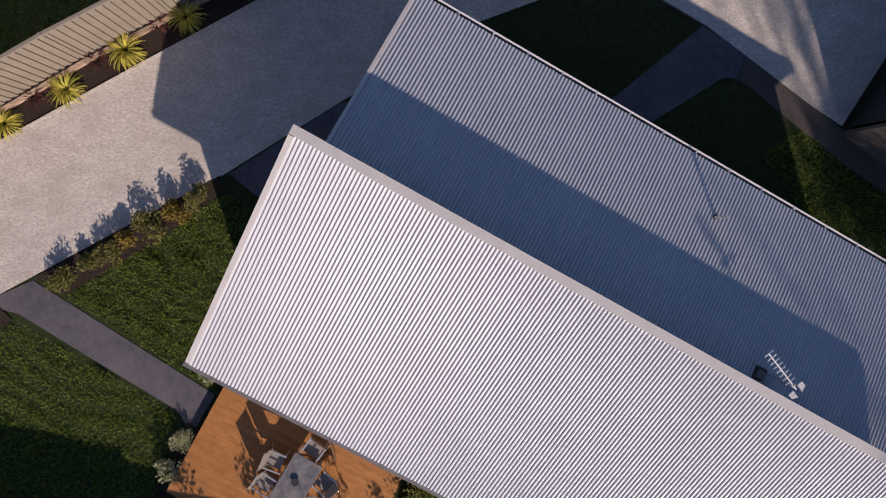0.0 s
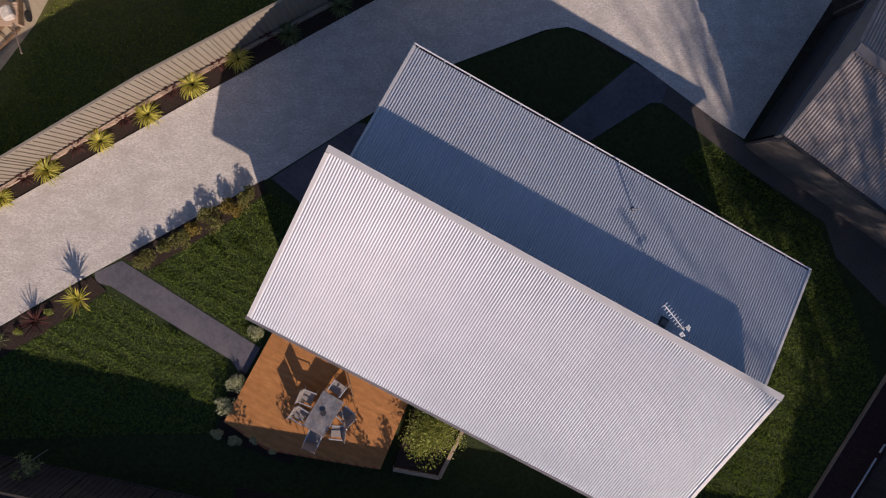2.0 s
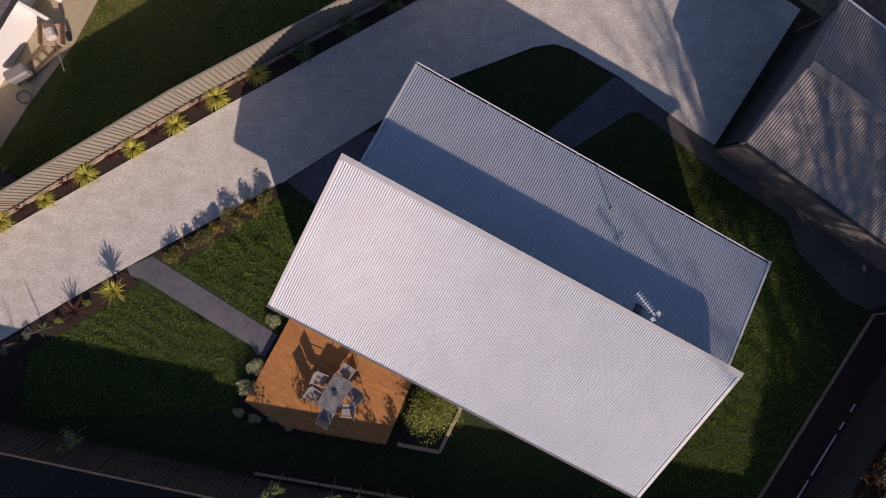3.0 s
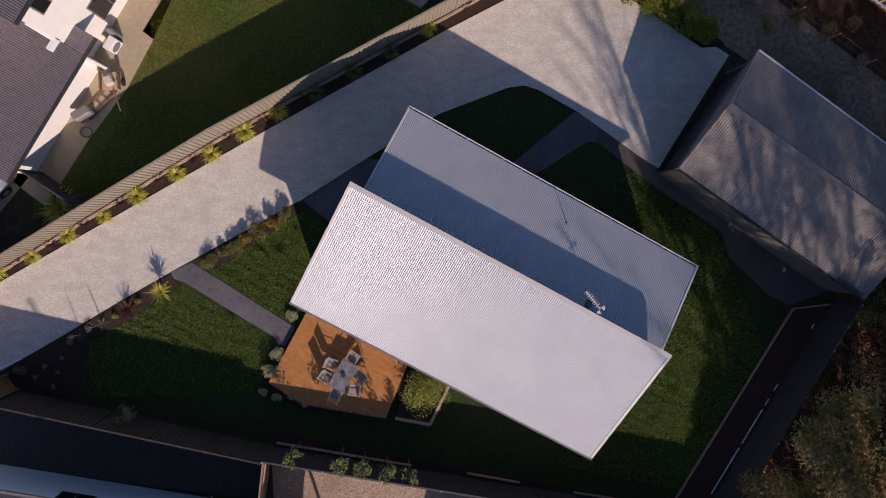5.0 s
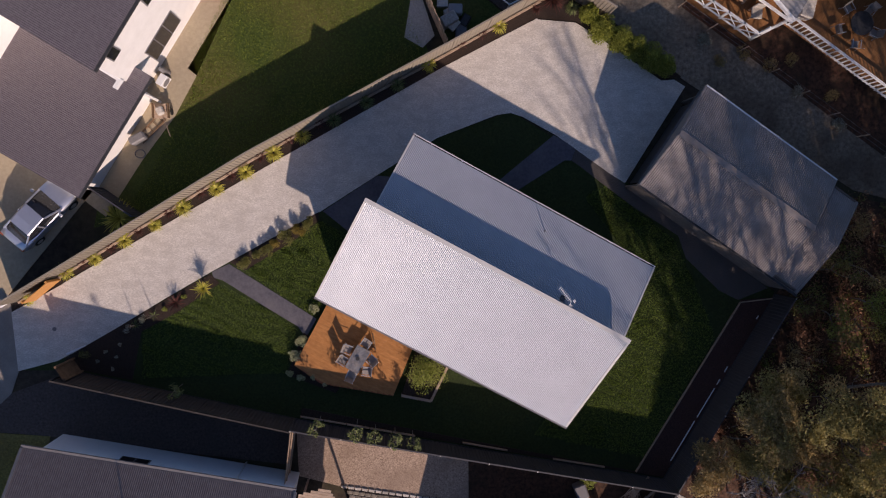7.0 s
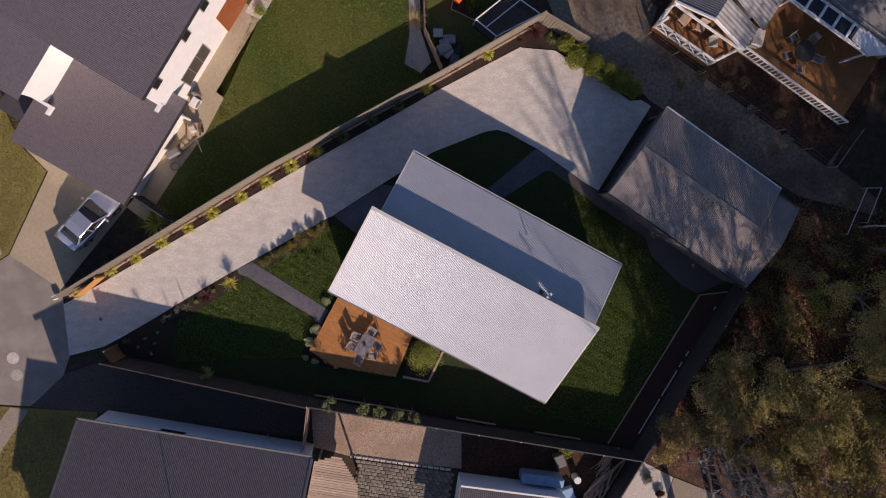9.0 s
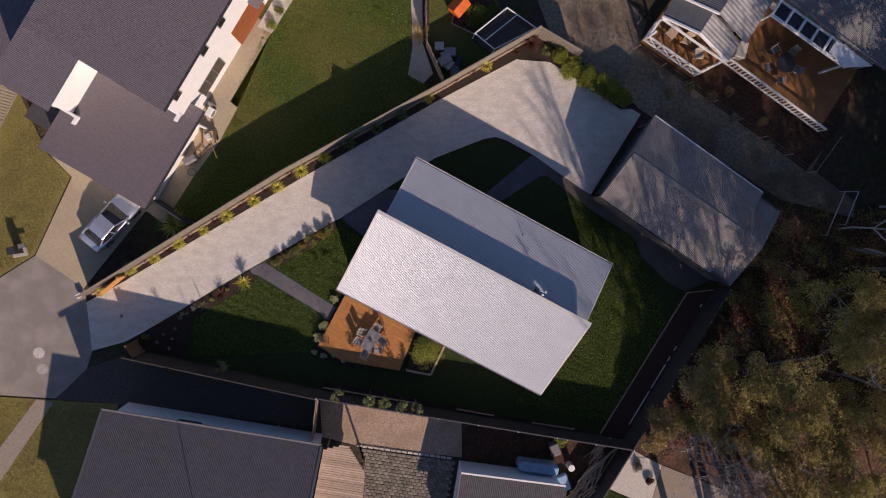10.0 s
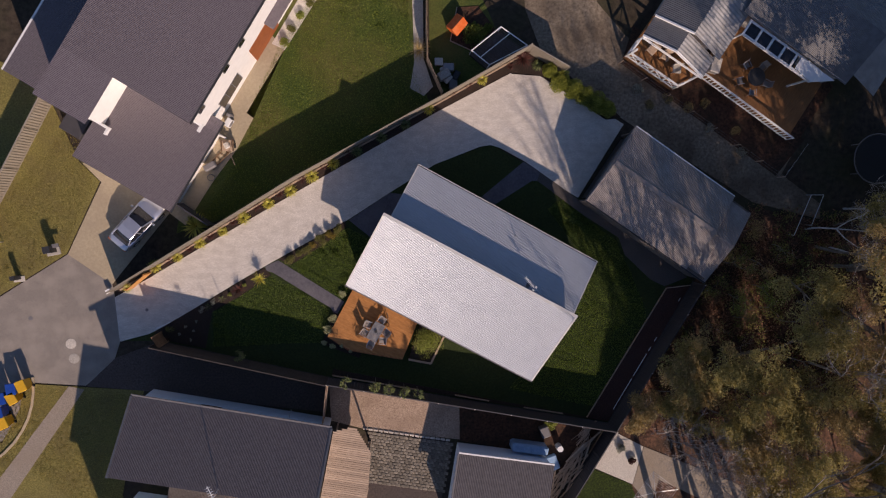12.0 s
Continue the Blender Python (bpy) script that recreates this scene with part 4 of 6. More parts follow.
def undergrowth(name, x0, y0, x1, y1, n, seed, material, label, keep, low, high):
    """Loose tufts of small fronds where keep(x, y) allows."""
    rng = random.Random(seed)
    verts, faces = [], []
    for _ in range(n):
        cx, cy = rng.uniform(x0, x1), rng.uniform(y0, y1)
        if not keep(cx, cy) or noise.noise(Vector((cx * 0.55, cy * 0.3, seed))) < rng.uniform(-0.35, 0.25):
            continue
        top = rng.uniform(low, high)
        for _ in range(rng.randint(8, 18)):
            c = Vector((cx + rng.gauss(0, 0.16), cy + rng.gauss(0, 0.16), top * (0.15 + 0.85 * rng.random())))
            a = Vector((rng.gauss(0, 1), rng.gauss(0, 1), rng.gauss(0, 0.6))).normalized()
            b = a.cross(Vector((rng.gauss(0, 1), rng.gauss(0, 1), rng.gauss(0, 1)))).normalized()
            k = rng.uniform(0.08, 0.2)
            i = len(verts)
            verts.extend((c - a * k * 0.5, c + b * k * 0.22, c + a * k * 0.5, c - b * k * 0.22))
            faces.append((i, i + 1, i + 2, i + 3))
    return tagged(from_lists(name, verts, faces, material), label, "undergrowth", kind="stuff")


def east_of_fence(x, y):
    """Beyond the side fence and the garage's end."""
    return (x - 12.5) * 9.67 - (y + 12.42) * 5.9 > 6.0 and y < 2.6 - 0.1 * (x - 22) and (x > 21.5 or y < -2.4 + 0.75 * (x - 18.4))


undergrowth("bracken", 13, -13, 30, 2.4, 3600, 81, L["bracken"], "dry red-brown bracken and dead fronds under the trees", east_of_fence, 0.15, 0.5)
undergrowth("low_scrub", 13, -13, 30, 2.4, 1500, 82, L["olive"], "low olive scrub among the bracken", east_of_fence, 0.2, 0.9)


# ---- lawn blades ----
def inside(poly, x, y):
    hit = False
    for (ax, ay), (bx, by) in zip(poly, poly[1:] + poly[:1]):
        if (ay > y) != (by > y) and x < ax + (bx - ax) * (y - ay) / (by - ay):
            hit = not hit
    return hit


def blades(name, poly, step, height, z, seed, label, rows=0.0):
    rng = random.Random(seed)
    verts, faces = [], []
    xs, ys = [p[0] for p in poly], [p[1] for p in poly]
    x = min(xs)
    while x < max(xs):
        y = min(ys)
        while y < max(ys):
            px, py = x + rng.uniform(-step, step), y + rng.uniform(-step, step)
            if inside(poly, px, py):
                tall = height * (0.5 + 0.9 * noise.noise(Vector((px * 1.3, py * 1.3, seed))) ** 2 * 2 + rng.random() * 0.5)
                if rows:
                    q = (px * 0.45 + py * 0.89) / 0.5 + 0.9 * noise.noise(Vector((px * 0.5, py * 0.5, seed + 3))) + 0.25 * noise.noise(Vector((px * 2.0, py * 2.0, seed + 5)))
                    tall *= 0.95 + rows * math.sin(2 * math.pi * q)
                for _ in range(5):
                    a = rng.uniform(0, 6.283)
                    dx, dy = math.cos(a) * 0.012, math.sin(a) * 0.012
                    lx, ly = rng.gauss(0, 0.035), rng.gauss(0, 0.035)
                    i = len(verts)
                    bx, by = px + rng.uniform(-0.04, 0.04), py + rng.uniform(-0.04, 0.04)
                    verts += [(bx - dx, by - dy, z - 0.01), (bx + dx, by + dy, z - 0.01), (bx + lx, by + ly, z + tall)]
                    faces.append((i, i + 1, i + 2))
            y += step
        x += step
    return tagged(from_lists(name, verts, faces, L["grass"]), label, "grass", kind="stuff")


blades("grass", [(-8.85, -1.22), (-5.1, 1.25), (-3.7, 0.5), (-4.9, -2.6), (-5.45, -3.5)], 0.055, 0.07, 0.03, 1, "short green grass of the lawn between path and house", 0.38)
blades("grass", [(-10.05, -1.85), (-7.81, -3.1), (-6.35, -4.1), (-6.95, -6.3), (-13.9, -6.4), (-13.85, -4.15)], 0.06, 0.07, 0.03, 2, "short green grass of the front lawn", 0.4)
blades("grass", [(11.4, -15.6), (14.2, -16.9), (15.2, -19.5), (9.6, -19.5), (10.0, -17.6)], 0.09, 0.07, 0.03, 5, "short green grass of the back lawn")
blades("grass", [(9.2, 3.0), (12.9, 0.2), (14.0, -2.0), (15.2, -4.9), (11.4, -11.2), (5.6, -9.8), (9.6, -4.4), (10.7, -0.9), (8.2, 2.4)], 0.062, 0.08, 0.03, 3, "short green grass of the side lawn", 0.3)


# ---- deck furniture ----
TABLE = HOUSE @ pose(-0.28, -6.46, 0.29, 0, 0, 88) @ Matrix.Scale(0.75, 4)
table = thing("dining_table", "long outdoor table with a glossy grey top on the deck", "table", TABLE)
part("tabletop", box(B(), -0.85, -0.5, 0.70, 0.85, 0.5, 0.735, None, 0.015), M["table"], table)
part("frame", box(box(B(), -0.8, -0.46, 0.65, 0.8, -0.42, 0.7), -0.8, 0.42, 0.65, 0.8, 0.46, 0.7), M["alloy"], table)
for lx in (-0.75, 0.75):
    for ly in (-0.42, 0.42):
        part("leg", rod(B(), (lx, ly, 0), (lx, ly, 0.66), 0.025, 0.025, 8), M["alloy"], table)
bowl = tagged(link_mesh("bowl", rod(rod(B(), (0, 0, 0), (0, 0, 0.02), 0.06, 0.06, 14), (0, 0, 0.02), (0, 0, 0.09), 0.07, 0.13, 14), M["dark"]), "small dark bowl standing on the outdoor table", "bowl")
bowl.matrix_basis = TABLE @ pose(0.05, 0.02, 0.735)


def chair_at(m, first=None):
    if first:
        return copy_thing(first, m)
    c = thing("sling_chair", "grey sling chair with a pale metal frame at the deck table", "chair", m, "chairs round the deck table")
    bm = B()
    box(bm, -0.24, -0.22, 0.40, 0.24, 0.24, 0.425, pose(0, 0, 0, 3, 0, 0), 0.008)
    part("seat", bm, M["sling"], c)
    bm = B()
    box(bm, -0.24, -0.012, 0.0, 0.24, 0.012, 0.58, pose(0, -0.23, 0.42, 14, 0, 0), 0.006)
    part("backrest", bm, M["sling"], c)
    for sx in (-1, 1):
        bm = B()
        rod(bm, (sx * 0.27, 0.26, 0), (sx * 0.27, 0.22, 0.63), 0.014)
        part("leg", bm, M["alloy"], c)
        bm = B()
        rod(bm, (sx * 0.27, -0.30, 0), (sx * 0.27, -0.22, 0.45), 0.014)
        rod(bm, (sx * 0.26, -0.22, 0.42), (sx * 0.26, -0.38, 1.0), 0.014)
        part("leg", bm, M["alloy"], c)
        part("armrest", box(B(), sx * 0.27 - 0.025, -0.30, 0.62, sx * 0.27 + 0.025, 0.27, 0.645, None, 0.008), M["alloy"], c)
    return c


first = None
for x, y, rz in [(-0.93, -6.27, -84), (-0.88, -6.86, -96), (-0.28, -5.62, 172), (0.33, -6.2, 74), (0.36, -6.82, 112), (-0.18, -7.32, 4)]:
    at = HOUSE @ pose(x, y, 0.29, 0, 0, rz)
    ch = chair_at(at if first else at @ Matrix.Scale(0.8, 4), first)
    first = first or ch
stand = thing("folding_stand", "dark folded timber stand leaning beside the deck table", "stand", HOUSE)
for a, b in (((-0.25, -4.95, 1.05), (-0.02, -5.2, 1.05)), ((-0.02, -5.2, 1.05), (0.02, -5.62, 0.3)), ((-0.25, -4.95, 1.05), (0.33, -5.72, 0.3)), ((0.02, -5.62, 0.32), (0.33, -5.72, 0.32))):
    part("bar", rod(B(), a, b, 0.022, None, 6), M["dark_timber"], stand)

# planter at the deck's end
planter = thing("planter", "raised garden bed edged with pale sleepers beside the deck", "planter")
PL = [(-1.2, -7.55), (0.28, -7.87), (1.25, -5.9), (-0.35, -5.1)]
part("soil", prism(B(), PL, -0.1, 0.22), M["mulch"], planter)
for a, b in ((PL[0], PL[1]), (PL[1], PL[2])):
    part("sleeper", strip(B(), (*a, 0.3), (*b, 0.3), 0.12, 0.4), M["timber"], planter, "pale grey sleeper")

# ---- roof fittings ----
aerial = thing("roof_aerial", "white television aerial on a short mast above the shaded roof", "aerial", HOUSE)
part("mast", rod(B(), (6.50, 0.99, 4.0), (6.50, 0.99, 5.05), 0.02), M["alloy"], aerial)
A0, A1 = Vector((6.58, 0.95, 5.02)), Vector((5.80, 1.27, 5.02))
part("boom", rod(B(), A0, A1, 0.014), M["white"], aerial)
dd = (A1 - A0).normalized()
side = Vector((-dd.y, dd.x, 0))
for k in range(8):
    c = A0 + (A1 - A0) * (0.22 + 0.11 * k)
    part("element", rod(B(), c - side * 0.1, c + side * 0.1, 0.011, None, 5), M["white"], aerial)
for sgn in (-1, 1):
    for k in range(4):
        c = A0 - dd * 0.02 + side * sgn * (0.08 + 0.03 * k) + Vector((0, 0, sgn * 0.03))
        part("reflector", rod(B(), c - dd * (0.10 - 0.015 * k), c + dd * 0.05, 0.011, None, 5), M["white"], aerial)
part("junction_box", box(B(), 6.46, 0.95, 4.94, 6.56, 1.03, 5.0, None, 0.01), M["alloy"], aerial)
vent = thing("roof_vent", "small dark box vent on the shaded roof", "vent", HOUSE)
part("hood", box(B(), 6.27, 0.80, 4.0, 6.48, 1.05, 4.18, None, 0.02), M["dark"], vent)
part("lid", box(B(), 6.29, 0.83, 4.182, 6.46, 1.00, 4.2, None, 0.006), M["gutter"], vent, "grey lid")
flue = thing("flue_pipe", "thin pale vent pipe standing on the sunlit roof", "pipe", HOUSE)
part("pipe", rod(B(), (4.33, 3.24, 3.4), (4.33, 3.24, 4.12), 0.03), M["alloy"], flue)
part("flashing", rod(B(), (4.33, 3.24, 3.45), (4.33, 3.24, 3.58), 0.10, 0.05, 10), M["dark"], flue)

for (ax, ay), (bx, by), n in (((-6.5, -8.66), (12.5, -12.42), 8), ((12.5, -12.42), (18.4, -2.75), 5)):
    for k in range(n + 1):
        part("post_cap", box(B(), -0.036, -0.036, 1.922 + (0.1 if ax < 0 else 0), 0.036, 0.036, 1.94 + (0.1 if ax < 0 else 0), None, 0.008), M["stone"], bpy.data.objects["fence_east" if ax > 0 else "fence_south"], "pale post cap").location = (ax + (bx - ax) * k / n, ay + (by - ay) * k / n, 0)
# white strips paint the dashes of sunlight let under the side fence
for a, b in ((0.08, 0.3), (0.32, 0.48), (0.5, 0.53), (0.57, 0.6), (0.86, 0.88)):
    p, q = Vector((12.4, -12.2, 0.09)).lerp(Vector((18.2, -2.7, 0.09)), a), Vector((12.4, -12.2, 0.09)).lerp(Vector((18.2, -2.7, 0.09)), b)
    part("plinth", strip(B(), p, q, 0.05, 0.06), M["white"], bpy.data.objects["fence_east"], "white strip standing in for sunlight under the fence")
# ---- gate screens and the street edge ----
# one of the pair is sunlit orange; the other has its shade coloured in
for (ax, ay), (bx, by), h, key, lab in (((-18.8, -2.48), (-17.62, -1.5), 1.35, "orange_timber", "sunlit orange timber screen flanking the drive entrance"), ((-17.2, -5.35), (-16.75, -6.05), 1.9, "dark_timber", "timber screen at the drive entrance, browned for its shade")):
    sc = thing("timber_screen", lab, "screen", None, "screens at the drive entrance")
    d = Vector((bx - ax, by - ay, 0))
    ang = math.degrees(math.atan2(d.y, d.x))
    for k in range(9):
        q = part("slat", box(B(), 0, -0.015, 0.08 + k * (h - 0.08) / 9, d.length, 0.015, 0.08 + (k + 0.94) * (h - 0.08) / 9), M[key], sc)
        q.matrix_basis = pose(ax, ay, 0, 0, 0, ang)
    for e in (0.05, d.length - 0.05):
        q = part("post", box(B(), e - 0.045, 0.017, -0.1, e + 0.045, 0.105, h), M[key], sc)
        q.matrix_basis = pose(ax, ay, 0, 0, 0, ang)
tagged(link_mesh("kerb", strip(B(), (-17.45, -5.12, 0.14), (-16.55, -4.72, 0.14), 0.07, 0.3), M["white"]), "short pale edging strip beside the drive", "kerb", kind="structure")
lb = thing("letterbox", "small white letterbox on a post at the fence end", "letterbox", pose(-20.25, -2.6, 0, 0, 0, 30))
part("post", box(B(), -0.05, -0.05, 0, 0.05, 0.05, 0.15), M["stone"], lb)
part("box", box(B(), -0.16, -0.12, 0.15, 0.16, 0.12, 0.38, None, 0.01), M["white"], lb)
lb = thing("letterbox", "rendered letterbox pillar with a pale capping on the olive lawn", "letterbox", pose(-23.6, 0.1, 0, 0, 0, 10))
part("pillar", box(B(), -0.22, -0.22, 0, 0.22, 0.22, 1.0, None, 0.01), M["dark"], lb)
part("base", box(B(), -0.42, -0.4, 0, 0.42, 0.08, 0.1, None, 0.02), M["stone"], lb, "pale concrete base")
part("flap", box(B(), 0.18, 0.05, 0.5, 0.6, 0.3, 0.56), M["gutter"], lb)
lb = thing("letterbox", "small green metal letterbox on the olive lawn", "letterbox", pose(-25.75, -1.65, 0, 0, 0, 5))
part("pillar", box(B(), -0.14, -0.14, 0, 0.14, 0.14, 0.9, None, 0.01), M["dark"], lb)
part("base", box(B(), -0.35, -0.3, 0, 0.35, 0.05, 0.08, None, 0.02), M["stone"], lb)
pole = thing("street_sign", "thin street sign post with a grey plate on the olive lawn", "sign", pose(-26.6, 0.6, 0, 0, 0, 0))
part("post", rod(B(), (0, 0, 0), (0, 0, 2.4), 0.03), M["alloy"], pole)
part("plate", box(B(), -0.75, -0.015, 2.1, 0.15, 0.015, 2.35), M["grey_roof"], pole)
for i, (x, y, r) in enumerate([(-22.8, -6.0, 0.33), (-22.64, -6.96, 0.33), (-25.19, -4.29, 0.14), (-18.0, -3.9, 0.1)]):
    bm = B()
    rod(bm, (0, 0, -0.02), (0, 0, 0.018), r, r, 24)
    rod(bm, (0, 0, 0.0), (0, 0, 0.024), r * 0.8, r * 0.8, 24)
    tagged(link_mesh("manhole_cover", bm, M["stone"] if i < 2 else M["gutter"]), "round pale access cover set in the road" if i < 2 else "small round service cover set in the pavement", "manhole cover", "access covers").matrix_basis = pose(x, y, 0 if i < 3 else 0.04)


def bin_at(m, lid, first=None):
    b = thing("wheelie_bin", "blue wheelie bin with a %s lid standing at the kerb" % ("blue" if lid == "blue" else "yellow"), "bin", m, "bins at the kerb")
    bm = B()
    lo = [bm.verts.new((sx * 0.21, sy * 0.25, 0.06)) for sx, sy in ((-1, -1), (1, -1), (1, 1), (-1, 1))]
    hi = [bm.verts.new((sx * 0.28, sy * 0.34, 0.96)) for sx, sy in ((-1, -1), (1, -1), (1, 1), (-1, 1))]
    for i in range(4):
        bm.faces.new((lo[i], lo[(i + 1) % 4], hi[(i + 1) % 4], hi[i]))
    bm.faces.new(lo[::-1])
    bm.faces.new(hi)
    part("body", bm, M["blue"] if lid == "blue" else M["yellow"], b)
    part("lid", box(B(), -0.3, -0.36, 0.965, 0.3, 0.38, 1.04, None, 0.03), M[lid], b, "%s hinged lid" % lid)
    part("handle", rod(B(), (-0.22, -0.38, 0.93), (0.22, -0.38, 0.93), 0.018), M["tyre"], b)
    for sx in (-0.24, 0.24):
        part("wheel", rod(B(), (sx - 0.03, -0.27, 0.1), (sx + 0.03, -0.27, 0.1), 0.1, 0.1, 14), M["tyre"], b)


for x, y, rz, c in ((-26.1, -8.6, 6, "blue"), (-25.48, -8.42, 22, "yellow"), (-26.75, -9.2, 12, "blue"), (-26.08, -9.2, 28, "yellow"), (-26.95, -10.1, 12, "blue"), (-26.7, -10.75, 24, "yellow")):
    bin_at(pose(x, y, 0.02, 0, 0, rz), c)
bm = B()
for k in range(10):
    a0, a1 = radians(5 - 9 * k), radians(5 - 9 * (k + 1))
    strip(bm, (-31.0 + 5.8 * math.cos(a0), -8.6 + 5.8 * math.sin(a0), 0.1), (-31.0 + 5.8 * math.cos(a1), -8.6 + 5.8 * math.sin(a1), 0.1), 0.15, 0.2)
tagged(link_mesh("kerb", bm, M["concrete"]), "curved pale concrete kerb round the turning circle", "kerb", kind="structure")


# ---- car ----
def car_at(m):
    c = thing("car", "silver sedan parked nose-in on the concrete drive", "car", m)

    def loft(rows, material, name, label="", smooth=True):
        bm = B()
        rings = [[bm.verts.new(p) for p in ring] for ring in rows]
        n = len(rings[0])
        for a, b in zip(rings, rings[1:]):
            for i in range(n):
                bm.faces.new((a[i], a[(i + 1) % n], b[(i + 1) % n], b[i]))
        bm.faces.new(rings[0][::-1])
        bm.faces.new(rings[-1])
        return part(name, bm, material, c, label, smooth)

    def ring(x, w, z0, z1, belly=0.06):
        return [(x, -w + 0.08, z0), (x, w - 0.08, z0), (x, w, z0 + 0.22), (x, w + 0.0, z1 - 0.16), (x, w - belly, z1 - 0.03), (x, w * 0.5, z1), (x, -w * 0.5, z1), (x, -w + belly, z1 - 0.03), (x, -w, z1 - 0.16), (x, -w, z0 + 0.22)]
    loft([ring(-2.16, 0.62, 0.4, 0.80), ring(-2.08, 0.80, 0.28, 0.96), ring(-1.6, 0.86, 0.2, 1.0), ring(-0.3, 0.88, 0.2, 0.98), ring(0.9, 0.87, 0.2, 0.96), ring(1.5, 0.85, 0.22, 0.90), ring(1.98, 0.76, 0.28, 0.78), ring(2.14, 0.56, 0.4, 0.66)], M["car"], "body")

    def cab(x, w, z0, z1, w1):
        return [(x, -w, z0), (x, w, z0), (x, w1, z1 - 0.05), (x, w1 - 0.1, z1), (x, -w1 + 0.1, z1), (x, -w1, z1 - 0.05)]
    loft([cab(-1.72, 0.70, 0.95, 0.99, 0.66), cab(-1.02, 0.78, 0.94, 1.37, 0.60), cab(-0.6, 0.80, 0.94, 1.46, 0.62), cab(0.2, 0.80, 0.92, 1.42, 0.60), cab(1.0, 0.76, 0.90, 0.96, 0.70)], M["glass"], "cabin_glass", "dark glazed cabin")
    loft([[(-1.12, -0.62, 1.34), (-1.12, 0.62, 1.34), (-1.12, 0.55, 1.39), (-1.12, -0.55, 1.39)], [(-0.6, -0.625, 1.43), (-0.6, 0.625, 1.43), (-0.6, 0.57, 1.485), (-0.6, -0.57, 1.485)], [(0.12, -0.60, 1.40), (0.12, 0.60, 1.40), (0.12, 0.55, 1.445), (0.12, -0.55, 1.445)]], M["car"], "roof", "", False)
    for sy in (-1, 1):
        for (xa, za, ya), (xb, zb, yb) in (((1.0, 0.95, 0.76), (0.15, 1.42, 0.61)), ((-0.35, 0.96, 0.81), (-0.4, 1.44, 0.63)), ((-1.75, 0.98, 0.74), (-1.08, 1.37, 0.61))):
            part("pillar", rod(B(), (xa, sy * ya, za), (xb, sy * yb, zb), 0.06, 0.05, 6), M["car"], c)
        part("mirror", box(B(), 0.62, sy * 0.98 - 0.09, 0.92, 0.78, sy * 0.98 + 0.09, 1.06, None, 0.03), M["car"], c)
        part("headlight", box(B(), 1.80, sy * 0.62 - 0.14, 0.62, 2.06, sy * 0.62 + 0.10, 0.76, None, 0.04), M["white"], c)
        part("tail_light", box(B(), -2.15, sy * 0.66 - 0.12, 0.72, -2.0, sy * 0.66 + 0.12, 0.92, None, 0.03), M["red"], c)
        for x in (-1.32, 1.32):
            w = part("wheel", rod(B(), (x, sy * 0.68, 0.31), (x, sy * 0.89, 0.31), 0.31, 0.31, 20), M["tyre"], c)
            part("rim", rod(B(), (x, sy * 0.885, 0.31), (x, sy * 0.90, 0.31), 0.2, 0.18, 14), M["alloy"], w)
    return c


car_at(pose(-18.15, 1.75, 0.03, 0, 0, 47) @ Matrix.Scale(0.88, 4))


# ---- white house fittings ----
def window_x(parent, x, y0, y1, z0, z1, panes, label):
    """A window in a wall that faces +x."""
    w = part("window", box(B(), x - 0.05, y0, z0, x + 0.03, y1, z1), M["gutter"], parent, label)
    d = (y1 - y0 - 0.06) / panes
    for k in range(panes):
        part("pane", box(B(), x, y0 + 0.06 + k * d, z0 + 0.06, x + 0.045, y0 + k * d + d, z1 - 0.06), M["glass"], w)


window_x(nwh, -0.15, 1.62, 3.85, 0.85, 2.35, 3, "wide dark three-pane window")
for yy in (0.9, 3.6, 5.3):
    window_x(nwh, -0.15, yy - 0.29, yy + 0.29, 4.4, 5.4, 1, "small dark square upper window")
part("panel_wall", box(B(), -0.147, 5.3, 0, -0.10, 7.95, 2.6), M["brown_panel"], nwh, "rust-brown timber panel wall")
part("porch_roof", box(B(), -0.14, 7.15, 2.75, 0.5, 9.6, 2.95, None, 0.02), M["tile"], nwh, "dark flat porch roof")
part("gutter", strip(B(), (0.05, -0.08, 5.78), (0.05, 14.0, 5.78), 0.1, 0.12), M["dark"], nwh)
part("gutter", strip(B(), (0.7, -5.47, 2.39), (0.7, 0.88, 2.39), 0.1, 0.12), M["dark"], nwh)
for xa, ya in ((-1.3, 0.03), (-5.75, -2.93)):
    part("flashing", strip(B(), (xa, ya, 3.05), (xa + 1.2, ya, 3.05), 0.14, 0.3), M["white"], nwh, "white wall capping")
    part("flashing", strip(B(), (xa + 1.12, ya - 0.42, 3.054), (xa + 1.12, ya - 0.072, 3.054), 0.14, 0.3), M["white"], nwh, "white wall capping")
part("low_roof", roof_x(B(), -11.2, 3.1, -7.8, 3.2, -3.1, 14.0), M["tile"], nwh, "lower dark roof behind the house")
part("wall", box(B(), -10.9, -2.7, 0, -7.56, 13.8, 2.95), M["render"], nwh)
part("gutter", strip(B(), (-11.26, -3.1, 3.1), (-11.26, 14.0, 3.1), 0.12, 0.1), M["white"], nwh, "white gutter")
part("bin_enclosure", box(B(), -7.96, -4.65, 0, -6.54, -3.15, 1.0, None, 0.02), M["dark_fence"], nwh, "dark low enclosure by the wall")
fence("fence_west", [(-22.9, 9.9), (-25.5, 5.1), (-29.5, -2.0)], 1.8, M["fence"], "beige ribbed steel fence beside the olive lawn")
ac = thing("air_conditioner", "white outdoor air conditioner against the white house", "air conditioner", NWH @ pose(0.45, 0.98, 0.03))
part("cabinet", box(B(), -0.16, -0.28, 0.05, 0.16, 0.28, 0.75, None, 0.02), M["white"], ac)
